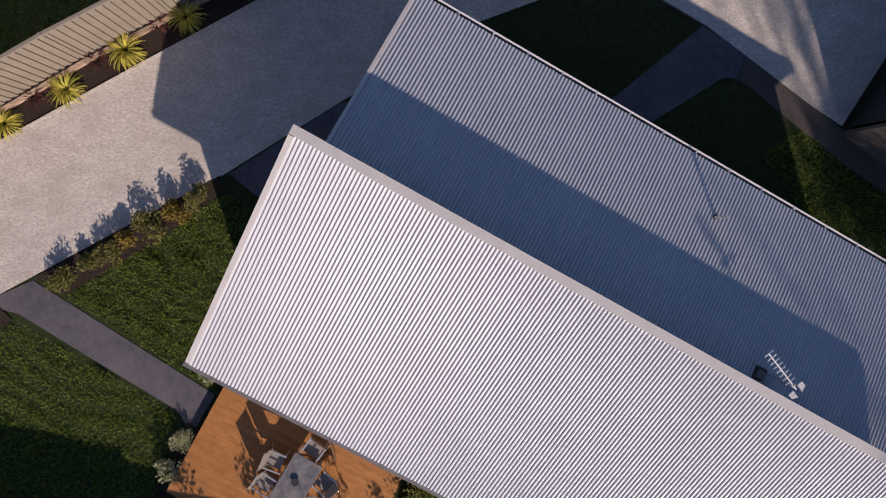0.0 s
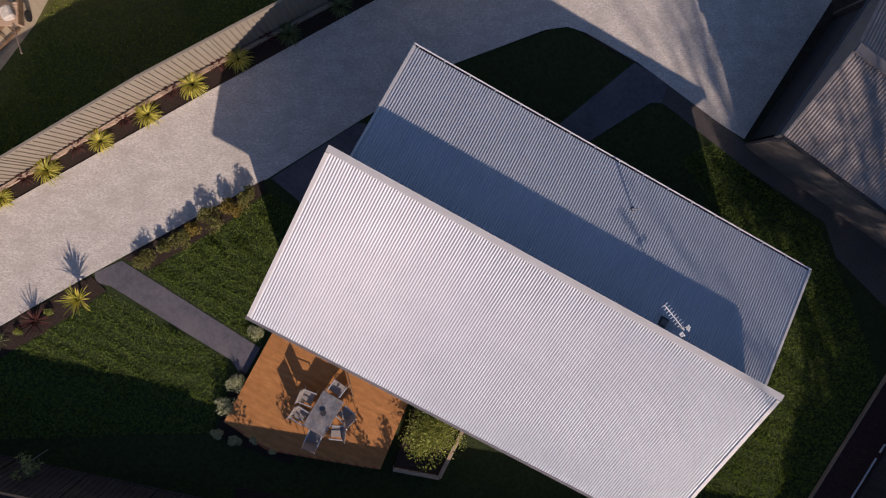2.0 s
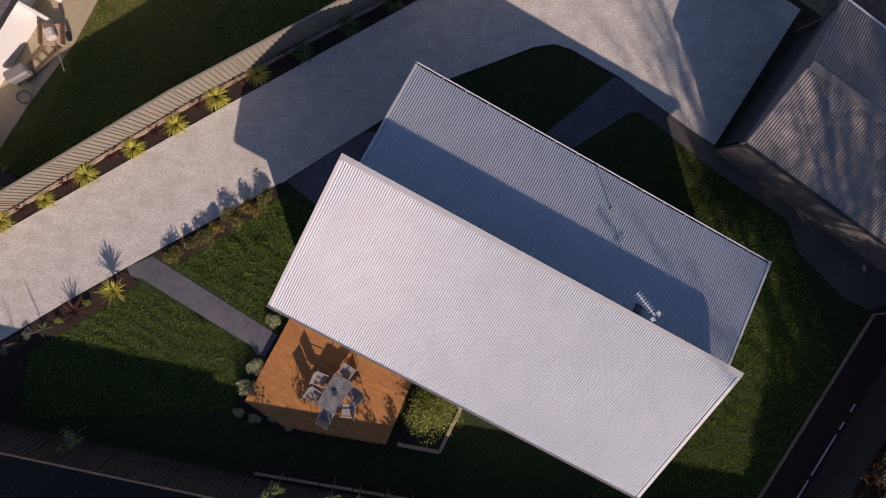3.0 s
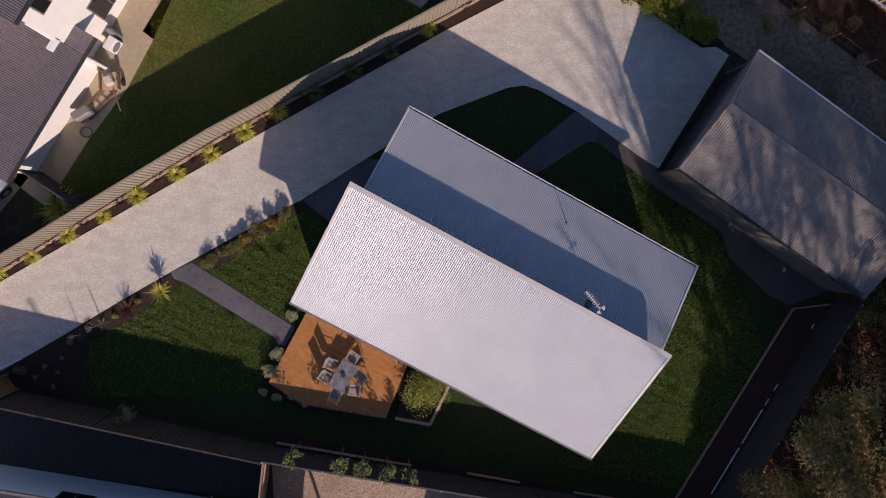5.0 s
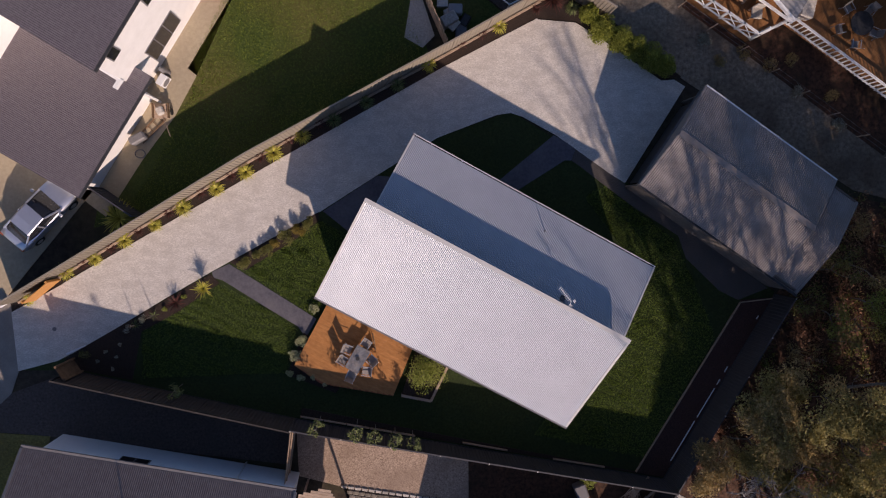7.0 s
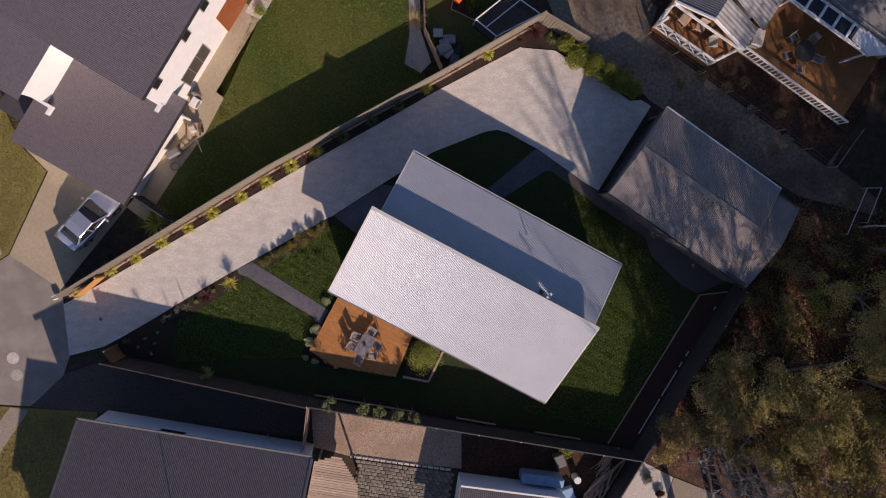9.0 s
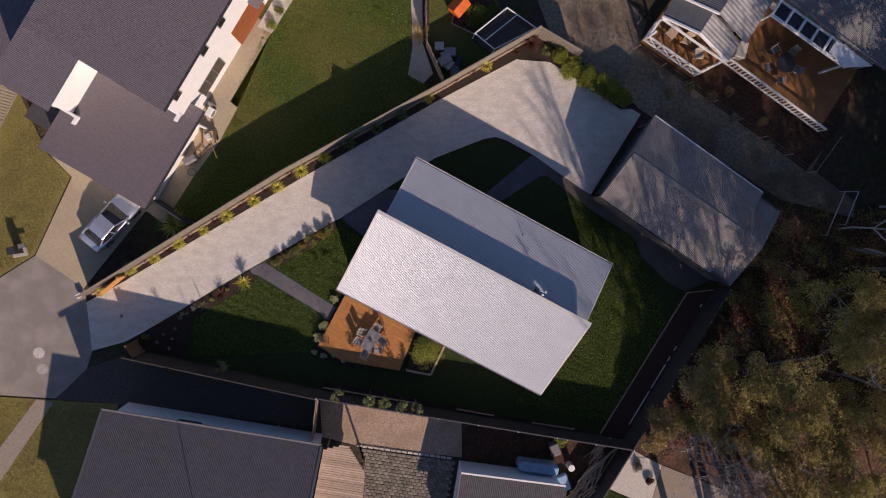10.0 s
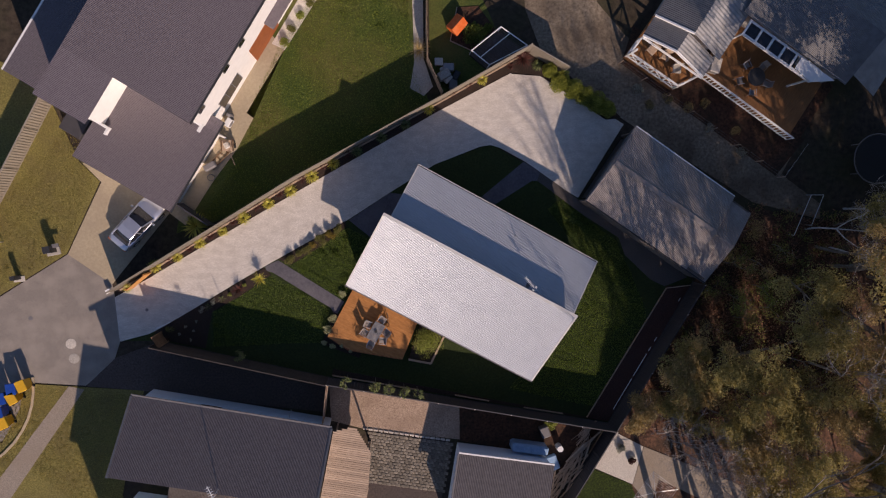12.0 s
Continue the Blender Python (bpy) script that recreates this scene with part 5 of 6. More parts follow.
part("grille", rod(B(), (0.155, 0.0, 0.4), (0.175, 0.0, 0.4), 0.23, 0.23, 20), M["gutter"], ac)
gas = thing("gas_bottle", "dark gas bottle beside the air conditioner", "gas bottle", NWH @ pose(0.3, 1.42, 0.03))
part("cylinder", rod(rod(B(), (0, 0, 0), (0, 0, 1.0), 0.14, 0.14, 14), (0, 0, 1.0), (0, 0, 1.15), 0.13, 0.05, 14), M["gutter"], gas)
cart = thing("trolley", "small timber-framed garden trolley full of odds and ends", "trolley", NWH @ pose(1.08, -0.3, 0.03, 0, 0, 32))
part("tray", box(B(), -0.38, -0.35, 0.3, 0.38, 0.35, 0.36), M["timber"], cart)
for a in (-0.38, 0.34):
    part("side", box(B(), a, -0.35, 0.36, a + 0.04, 0.35, 0.6), M["dark_timber"], cart)
part("load", box(B(), -0.2, -0.2, 0.36, 0.15, 0.2, 0.62, pose(0, 0, 0, 0, 0, 25), 0.06), M["stone"], cart)
for a in (-0.42, 0.42):
    part("wheel", rod(B(), (a - 0.03, 0, 0.17), (a + 0.03, 0, 0.17), 0.17, 0.17, 14), M["tyre"], cart)
part("handle", rod(B(), (0.1, -0.35, 0.4), (0.5, -1.25, 0.75), 0.025), M["timber"], cart)
bench = thing("ladder", "old timber ladder lying along the white wall", "ladder", NWH @ pose(1.05, -1.0, 0.06, 0, 0, 78))
for a in (-0.2, 0.2):
    part("rail", box(B(), -1.1, a - 0.03, 0, 0.5, a + 0.03, 0.06), M["dark_timber"], bench)
for k in range(5):
    part("rung", rod(B(), (-1.0 + 0.33 * k, -0.2, 0.03), (-1.0 + 0.33 * k, 0.2, 0.03), 0.02), M["dark_timber"], bench)
bbq = thing("barbecue", "dark covered barbecue against the white wall", "barbecue", NWH @ pose(0.84, -2.0, 0.03, 0, 0, 62) @ Matrix.Scale(0.72, 4))
part("cover", box(B(), -0.55, -0.28, 0.35, 0.55, 0.28, 0.95, None, 0.1), M["gutter"], bbq)
for a in (-0.45, 0.45):
    part("leg", box(B(), a - 0.03, -0.22, 0, a + 0.03, 0.22, 0.36), M["dark"], bbq)
bike = thing("hose_coil", "grey garden hose coiled on the patio", "hose", NWH @ pose(1.15, -2.62, 0.05, 0, 0, 30))
bm = B()
for k in range(20):
    a0, a1 = 2 * math.pi * k / 20, 2 * math.pi * (k + 1) / 20
    rod(bm, (0.24 * math.cos(a0), 0.2 * math.sin(a0), 0.03), (0.24 * math.cos(a1), 0.2 * math.sin(a1), 0.03), 0.025, None, 6)
part("hose", bm, M["gutter"], bike)
fence("side_screen", [(-15.5, 2.9), (-13.6, 1.55)], 1.7, M["dark_fence"], "short dark screen between house and fence")
for i, (u, v) in enumerate([(0.75, 7.2), (0.7, 8.2), (0.8, 9.2), (0.75, 10.2)]):
    p = NWH @ Vector((u, v, 0.03))
    shrub("shrub", p.x, p.y, 0.03, 0.35, 0.5, L["olive" if i % 2 else "lime"], "small yellow-green shrub in the pebble bed", 400 + i, 70, 0.08)
slab("pebble_bed", [tuple((NWH @ Vector((a, b, 0)))[:2]) for a, b in ((0.1, 6.7), (1.0, 6.8), (1.15, 14), (0.1, 14))], 0.034, M["stone"], "pale pebble bed beside the white house", "garden bed")

# ---- low house yard ----
perg = thing("pergola", "flat weathered timber pergola roof beside the low house", "pergola", SWH)
PG = [(12.5, -0.35), (13.8, 0.2), (15.1, -1.3), (15.35, -3.6), (15.3, -9.0), (12.5, -9.0)]
yy = -8.9
k = 0
while yy < 0.1:
    sp = span(PG, yy)
    if sp:
        part("board", box(B(), sp[0], yy - 0.062, 2.42 + 0.004 * (k % 3), sp[1], yy + 0.062, 2.45 + 0.004 * (k % 3)), M["timber"], perg)
    yy += 0.135
    k += 1
for a, b in ((12.7, -0.6), (15.0, -1.5), (15.2, -5.0), (12.7, -5.0)):
    part("post", box(B(), a - 0.05, b - 0.05, 0, a + 0.05, b + 0.05, 2.4), M["timber"], perg)
part("fascia", strip(B(), (15.36, -3.6, 2.44), (15.32, -9.0, 2.44), 0.05, 0.2), M["timber"], perg)
lean = thing("patio_roof", "beige corrugated patio roof behind the low house", "roof", SWH)
part("sheet", corrugated(B(), 3.2, 9.0, -6.75, 2.45, -4.0, 2.65, 0.09, 0.011), M["timber"], lean)
for a in (3.4, 8.8):
    part("post", box(B(), a - 0.05, -6.6, 0, a + 0.05, -6.5, 2.4), M["timber"], lean)
slab("porch", [tuple((SWH @ Vector((a, b, 0)))[:2]) for a, b in ((0.0, -4.0), (3.1, -4.0), (3.1, -7), (0.0, -7))], 0.1, M["earth"], "dark porch floor behind the low house", "porch")
an = thing("roof_aerial", "white television aerial on the low house roof", "aerial", SWH)
part("mast", rod(B(), (6.6, -3.85, 5.0), (6.6, -3.85, 6.4), 0.03), M["alloy"], an)
part("boom", rod(B(), (6.75, -4.05, 6.35), (6.15, -3.25, 6.35), 0.025), M["white"], an)
for k in range(7):
    c = Vector((6.75 - 0.09 * k, -4.05 + 0.12 * k, 6.35))
    part("element", rod(B(), c - Vector((0.15, 0.11, 0)), c + Vector((0.15, 0.11, 0)), 0.014, None, 5), M["white"], an)
tf = thing("paling_fence", "short weathered timber paling fence beside the gravel yard", "fence", kind="structure")
d = Vector((-6.83 + 6.5, -11.4 + 8.75, 0))
for k in range(22):
    p = Vector((-6.5, -8.72, 0)) + d * (k / 22)
    q = part("paling", box(B(), 0, -0.01, 0, 0.11, 0.01, 1.75 + 0.02 * ((k * 7) % 3)), M["timber"], tf)
    q.matrix_basis = pose(p.x - 0.02, p.y, 0, 0, 0, math.degrees(math.atan2(d.y, d.x)))
for h in (0.4, 1.4):
    part("rail", strip(B(), (-6.44, -8.75, h), (-6.80, -11.3, h), 0.05, 0.08), M["timber"], tf)
slab("cobble_base", [(-3.9, -12.35), (1.75, -13.4), (0.9, -17.5), (-0.5, -22), (-5, -22), (-4.15, -17.3)], 0.015, M["side_earth"], "dark earth under the cobbled yard", "yard")
yard = thing("cobbled_yard", "rough grey-brown cobbled yard with pale edging stones", "paving", kind="structure")
COB = [(-3.9, -12.4), (1.7, -13.4), (0.95, -17.3), (-4.15, -17.3)]
rng = random.Random(77)
stones = []
for k in range(6):
    bm = B()
    box(bm, -0.145, -0.095, 0.0, 0.145, 0.095, 0.05, None, 0.02)
    bmesh.ops.transform(bm, matrix=Matrix.Rotation(rng.uniform(-0.06, 0.06), 4, "X"), verts=bm.verts)
    me = bpy.data.meshes.new("cobble")
    bm.to_mesh(me)
    bm.free()
    me.materials.append(M["cobble"])
    stones.append(me)
made, row, yy = 0, 0, -13.0
for row in range(22):
    for col in range(20):
        u, v = 0.05 + col * 0.31 + (row % 2) * 0.15, -0.12 - row * 0.205
        c = pose(-3.9, -12.4, 0, 0, 0, -10.3) @ Vector((u, v, 0))
        if inside(COB, c.x, c.y) and made < 300:
            o = new("cobble", stones[(row * 5 + col * 3) % 6])
            o.parent = yard
            o.matrix_basis = pose(c.x + rng.uniform(-0.01, 0.01), c.y + rng.uniform(-0.01, 0.01), 0.005 + rng.uniform(0, 0.012), 0, 0, -10.3 + rng.uniform(-4, 4))
            made += 1
edge = thing("stone_edging", "row of pale edging stones between gravel and cobbles", "edging", kind="structure")
for k in range(17):
    c = Vector((-4.15, -12.22, 0)) + Vector((5.9, -1.05, 0)) * (k / 17)
    o = part("stone", box(B(), -0.15, -0.07, 0, 0.15, 0.07, 0.09, None, 0.02), M["stone"], edge)
    o.matrix_basis = pose(c.x, c.y, 0.0, 0, 0, -10 + rng.uniform(-5, 5))
part("gutter", strip(B(), (-0.1, 0.1, 2.42), (6.25, 0.1, 2.42), 0.1, 0.1), M["white"], shed, "white gutter")
part("barge", strip(B(), (-0.12, -5.5, 2.95), (-0.12, 0.05, 2.45), 0.1, 0.14), M["gutter"], shed)
tank = thing("tarpaulin", "blue tarpaulin draped over a low stack by the shed", "tarpaulin", SHED)
part("sheet", box(B(), 3.6, 0.15, 0.0, 6.1, 0.75, 1.15, None, 0.12), M["tarp"], tank)
slab("yard_grass", [(2.2, -10.5), (12.2, -12.5), (9.5, -16.5), (8.2, -14.6), (2.2, -13.3)], 0.01, M["litter"], "rough shaded yard behind the shed", "yard")
pile = thing("woodpile", "heap of weathered planks and poles along the fence", "woodpile")
for k in range(46):
    a = rng.uniform(0, 1)
    c = Vector((11.2, -13.3, 0)).lerp(Vector((8.6, -17.6, 0)), a) + Vector((rng.uniform(-0.7, 0.5), rng.uniform(-0.5, 0.5), 0))
    ln = rng.uniform(0.8, 2.4)
    o = part("plank", box(B(), -ln / 2, -0.05, -0.02, ln / 2, 0.05, 0.02), M["timber"], pile)
    o.matrix_basis = pose(c.x, c.y, 0.08 + 0.5 * rng.random() * (1 - abs(a - 0.3)), rng.uniform(-12, 12), rng.uniform(-9, 9), 57 + rng.gauss(0, 14))
fanp = thing("branch_heap", "fan of cut branches and sticks against the back fence", "woodpile")
for k in range(34):
    az = radians(rng.uniform(-75, -5) - 60)
    ln = rng.uniform(0.7, 1.5)
    part("stick", rod(B(), (10.9 + rng.uniform(-0.3, 0.3), -12.5 + rng.uniform(-0.2, 0.1), 0.6), (10.9 + ln * math.cos(az) * 1.1, -12.5 + ln * math.sin(az), 0.12), 0.025, 0.015, 5), M["timber"], fanp)
for nm, lab, x, y, r, h, key in (("drum", "white plastic drum beside the woodpile", 9.0, -13.9, 0.22, 0.7, "white"), ("crate", "grey crate beside the shed", 8.0, -12.75, 0.3, 0.6, "gutter"), ("tarp_bundle", "blue tarpaulin bundle by the shed wall", 8.55, -15.0, 0.4, 0.4, "tarp")):
    t = thing(nm, lab, nm.replace("_", " "), pose(x, y, 0.0, 0, 0, 20))
    part("body", rod(B(), (0, 0, 0), (0, 0, h), r, r * 0.95, 14) if nm == "drum" else box(B(), -r, -r * 1.3, 0, r, r * 1.3, h, None, 0.06), M[key], t)

# ---- south-east yard ----
slab("stone_chips", [(12.75, -12.95), (15.05, -14.2), (14.3, -16.85), (11.4, -15.5)], 0.03, M["stone"], "pale stone chips in the corner of the yard", "garden bed")
slab("back_lawn", [(11.3, -15.55), (14.25, -16.9), (16, -22), (8, -22), (9.6, -17.6)], 0.03, M["lawn"], "sunlit green back lawn", "lawn")
slab("back_patio", [(15.1, -14.2), (22.0, -17.2), (23, -19.5), (19, -18), (16.2, -16.6), (15.6, -18.5), (14.3, -16.9)], 0.04, M["old_concrete"], "grey concrete path through the back yard", "path")
cl = thing("clothes_line", "rotary clothes line standing over the back lawn", "clothes line", pose(15.2, -16.7, 0, 0, 0, 8))
part("post", rod(B(), (0, 0, 0), (0, 0, 1.95), 0.03), M["alloy"], cl)
for k in range(4):
    a = radians(90 * k)
    part("arm", rod(B(), (0, 0, 1.8), (1.55 * math.cos(a), 1.55 * math.sin(a), 1.95), 0.018), M["alloy"], cl)
for j in range(6):
    r = 0.55 + 0.19 * j
    bm = B()
    for k in range(4):
        a, b = radians(90 * k), radians(90 * k + 90)
        rod(bm, (r * math.cos(a), r * math.sin(a), 1.83 + 0.02 * j), (r * math.cos(b), r * math.sin(b), 1.83 + 0.02 * j), 0.008, None, 4)
    part("line", bm, M["white"], cl)
shrub("shrub", 13.4, -14.2, 0.03, 0.35, 0.6, L["grey"], "dry grey tussock on the stone chips", 420, 50, 0.1)
shrub("shrub", 14.2, -15.1, 0.03, 0.3, 0.6, L["burgundy"], "small dark shrub on the stone chips", 421, 50, 0.1)

# ---- north-east house ----
NEH = pose(13.31, 12.39, 0, 0, 0, -33)
neh = thing("veranda_house", "old house with grey corrugated roofs and white veranda woodwork", "house", NEH)
# unlit gable sides get the darker colour, sunlit sides the paler one
part("roof", roof_x(B(), -0.15, 2.45, 2.05, 3.35, 1.0, 2.35, 0.12), M["shaded_roof"], neh, "ribbed roof over the veranda, shade darkened into its colour")
part("roof", roof_x(B(), 4.6, 2.45, 2.05, 3.35, 1.0, 2.35, 0.24, 0.03), M["grey_roof"], neh, "sunlit ribbed roof over the veranda in a paler colour")
for a in (-0.15, 4.6):
    part("barge_board", strip(B(), (a, 0.98, 2.5), (2.05, 0.98, 3.4), 0.1, 0.2), M["white"], neh, "white barge board")
part("barge_board", strip(B(), (-0.2, 2.38, 2.66), (2.3, 2.38, 3.72), 0.09, 0.2), M["white"], neh, "white barge board")
part("roof", roof_x(B(), -0.2, 2.62, 2.3, 3.67, 2.37, 16.0, 0.12), M["shaded_roof"], neh, "shaded side of the gabled wing roof in a darker colour")
part("roof", roof_x(B(), 4.85, 2.62, 2.3, 3.67, 2.37, 16.0, 0.24, 0.03), M["grey_roof"], neh, "sunlit side of the gabled wing roof in a paler colour")
part("wall", box(B(), 0.2, 3.4, 0, 4.4, 16, 2.4), M["cladding"], neh)
part("veranda_floor", prism(B(), [(0, 0), (3.85, 0), (4.54, 1.18), (4.4, 3.4), (0.2, 3.4), (0.1, 1.2)], 0, 0.5), M["ochre_deck"], neh, "ochre timber veranda floor")


def balustrade(parent, a, b, z0, h, cross, step=0.26):
    """Posts, two rails, and crossed or upright infill between them."""
    a, b = Vector((*a, 0)), Vector((*b, 0))
    d = b - a
    n = max(1, round(d.length / (1.0 if cross else step)))
    part("rail", strip(B(), a + Vector((0, 0, z0 + h)), b + Vector((0, 0, z0 + h)), 0.11, 0.07), M["white"], parent)
    part("rail", strip(B(), a + Vector((0, 0, z0 + 0.15)), b + Vector((0, 0, z0 + 0.15)), 0.07, 0.06), M["white"], parent)
    for k in range(n + 1):
        p = a + d * (k / n)
        part("post" if cross else "baluster", box(B(), p.x - (0.05 if cross else 0.025), p.y - (0.05 if cross else 0.025), z0, p.x + (0.05 if cross else 0.025), p.y + (0.05 if cross else 0.025), z0 + h), M["white"], parent)
        if cross and k < n:
            q = a + d * ((k + 1) / n)
            for s0, s1 in ((0.12, h - 0.05), (h - 0.05, 0.12)):
                part("brace", rod(B(), (p.x, p.y, z0 + s0), (q.x, q.y, z0 + s1), 0.03, None, 4), M["white"], parent)


balustrade(neh, (0, 0), (3.85, 0), 0.5, 1.0, True)
balustrade(neh, (3.85, 0), (4.54, 1.18), 0.5, 1.0, True)
balustrade(neh, (0, 0), (0.08, 1.2), 0.5, 1.0, True)
for a, b in ((0.05, 0.05), (3.82, 0.05), (4.5, 1.15), (0.1, 1.2)):
    part("post", box(B(), a - 0.06, b - 0.06, 0.5, a + 0.06, b + 0.06, 2.4), M["white"], neh)
part("beam", strip(B(), (0.0, 0.9, 2.38), (4.6, 0.9, 2.38), 0.1, 0.12), M["white"], neh)
part("roof", roof_x(B(), 5.0, 3.3, 12.4, 3.3, 5.5, 5.52), M["grey_roof"], neh)
part("roof", corrugated(B(), 4.4, 12.6, 5.55, 3.0, 9.0, 4.1, 0.09, 0.011), M["main_roof"], neh, "grey corrugated main roof, tree shade darkened into its colour")
part("roof", corrugated(B(), 4.4, 12.6, 13.0, 3.0, 9.0, 4.1, 0.09, 0.011), M["main_roof"], neh, "grey corrugated main roof, tree shade darkened into its colour")
part("roof", roof_x(B(), 12.62, 3.0, 15.0, 2.3, 6.4, 13.0), M["grey_roof"], neh, "lean-to roof of the house")
part("wall", box(B(), 4.7, 6.0, 0, 12.3, 12.8, 2.95), M["cladding"], neh)
part("deck", box(B(), 4.75, 1.7, 0.3, 12.4, 6.0, 0.55), M["ochre_deck"], neh, "worn ochre timber deck")
part("step", box(B(), 12.45, 1.6, 0.1, 13.3, 6.5, 0.25), M["litter"], neh)
balustrade(neh, (4.75, 1.65), (12.35, 1.5), 0.55, 0.95, False)
pl = thing("pergola", "white timber pergola frame over the worn deck", "pergola", NEH)
for v in (4.5, 5.45):
    part("beam", strip(B(), (5.1, v, 2.85), (10.6, v, 2.85), 0.14, 0.16), M["white"], pl)
for k in range(6):
    part("rafter", strip(B(), (5.15 + 0.93 * k, 4.45, 2.93), (5.15 + 0.93 * k, 5.5, 2.93), 0.13, 0.1), M["white"], pl)
part("panel", prism(B(), [(9.2, 4.6), (10.6, 4.45), (11.9, 5.4), (9.2, 5.4)], 2.9, 2.94), M["white"], pl, "white sheeted end bay")
# dark sheet added for the shaded gaps seen through the rafters
part("sheet", box(B(), 5.15, 4.55, 2.80, 9.1, 5.4, 2.815), M["glass"], pl, "dark sheet standing in for shade between the rafters")
for a in (5.15, 10.4):
    part("post", box(B(), a - 0.05, 4.45, 0.55, a + 0.05, 4.55, 2.7), M["white"], pl)
tb = thing("outdoor_table", "round dark table under the trees on the worn deck", "table", NEH @ pose(8.0, 3.5, 0.55))
part("tabletop", rod(B(), (0, 0, 0.70), (0, 0, 0.74), 0.6, 0.6, 20), M["dark"], tb)
part("leg", rod(B(), (0, 0, 0), (0, 0, 0.7), 0.05), M["dark"], tb)
for k in range(5):
    a = radians(72 * k + 10)
    copy_thing(first, NEH @ pose(8.0 + 0.95 * math.cos(a), 3.5 + 0.95 * math.sin(a), 0.55, 0, 0, 72 * k + 100))
wb = thing("storage_box", "pale storage box against the veranda wall", "box", NEH @ pose(5.3, 2.7, 0.55, 0, 0, 20))
part("box", box(B(), -0.35, -0.5, 0, 0.35, 0.5, 0.6, None, 0.05), M["stone"], wb)
for i, (u, v, key) in enumerate([(1.2, 1.2, "timber"), (2.2, 1.4, "timber"), (3.3, 1.1, "stone")]):
    ch = thing("veranda_chair", "old timber armchair on the veranda", "chair", NEH @ pose(u, v, 0.5, 0, 0, 170 + 20 * i), "chairs on the veranda")
    part("seat", box(B(), -0.28, -0.28, 0.3, 0.28, 0.28, 0.42, None, 0.03), M[key], ch)
    part("backrest", box(B(), -0.28, -0.3, 0.42, 0.28, -0.22, 0.95, None, 0.03), M[key], ch)
    for sx in (-0.25, 0.25):
        for sy in (-0.22, 0.22):
            part("leg", box(B(), sx - 0.03, sy - 0.03, 0, sx + 0.03, sy + 0.03, 0.3), M["timber"], ch)
wf = thing("wire_fence", "low wire fence with thin posts along the lane", "fence", kind="structure")
W0, W1 = Vector((13.0, 12.0, 0)), Vector((24.3, 4.4, 0))
for k in range(8):
    p = W0.lerp(W1, k / 7)
    part("post", rod(B(), (p.x, p.y, 0), (p.x, p.y, 1.0), 0.03, None, 6), M["timber"], wf)
for h in (0.5, 0.95):
    part("wire", rod(B(), (*W0.xy, h), (*W1.xy, h), 0.006, None, 4), M["gutter"], wf)
part("wire", rod(B(), (*W1.xy, 0.9), (25.9, 6.6, 0.9), 0.008, None, 4), M["alloy"], wf)
slab("house_yard", [(13.2, 12.0), (24.2, 4.5), (26.2, 7.0), (24.5, 8.0), (19, 11.5), (16.5, 13), (14, 14.5)], 0.012, M["litter"], "leaf-strewn garden below the veranda", "garden")
slab("dark_garden", [(24.6, 4.6), (28, 2.2), (50, 8), (50, 20), (28, 18), (27, 9)], 0.008, M["earth"], "dark shaded garden beside the deck", "garden")
rf = thing("raised_bed_frame", "thin pale pipe frame standing in the undergrowth", "frame")
for a, b in (((25.27, 0.43), (26.42, 3.17)), ((26.51, 1.1), (27.32, 3.17)), ((26.42, 3.17), (27.32, 3.17))):
    part("rail", rod(B(), (*a, 0.6), (*b, 0.6), 0.025), M["alloy"], rf)
    part("leg", rod(B(), (*a, 0), (*a, 0.6), 0.025), M["alloy"], rf)
for i, (u, v) in enumerate([(2.0, -1.2), (4.0, -0.6), (5.6, -0.3), (7.5, -0.6), (6.4, 0.6), (9.2, 0.2), (10.4, -0.8), (3.2, -1.6)]):
    p = NEH @ Vector((u, v, 0))
    shrub("shrub", p.x, p.y, 0.012, 0.4, 0.6, L["grey" if i % 3 == 0 else "gum_brown"], "sparse dry shrub in the leaf-strewn garden", 430 + i, 40, 0.09)

# ---- yard north of the fence ----
run = thing("chicken_run", "pale pipe-framed netting enclosure beside the fence", "enclosure")
R4 = [(3.0, 12.5), (4.15, 11.6), (6.6, 12.85), (4.9, 14.0)]
for a, b in zip(R4, R4[1:] + R4[:1]):
    part("rail", rod(B(), (*a, 1.2), (*b, 1.2), 0.04), M["white"], run)
    part("post", rod(B(), (*a, 0), (*a, 1.2), 0.04), M["white"], run)
part("rail", rod(B(), (3.6, 12.1, 1.2), (5.5, 13.6, 1.2), 0.03), M["white"], run)
part("floor", prism(B(), R4, -0.1, 0.03), M["side_earth"], run, "bare trodden floor")
bm = B()
for k in range(1, 14):
    f = k / 14
    p = [Vector((*c, 1.2)) for c in R4]
    rod(bm, p[0].lerp(p[1], f), p[3].lerp(p[2], f), 0.004, None, 3)
    rod(bm, p[0].lerp(p[3], f), p[1].lerp(p[2], f), 0.004, None, 3)
part("netting", bm, M["gutter"], run, "thin grey wire netting")
vb = thing("garden_bed_box", "timber-edged vegetable bed of brown soil", "garden bed")
part("soil", prism(B(), [(1.75, 13.35), (3.1, 12.75), (4.75, 14.1), (3.6, 15.6), (2.2, 15.5)], -0.1, 0.05), M["litter"], vb)
for a, b in (((1.75, 13.35), (3.1, 12.75)), ((1.75, 13.35), (2.2, 15.5))):
    part("board", strip(B(), (*a, 0.1), (*b, 0.1), 0.06, 0.2), M["timber"], vb)
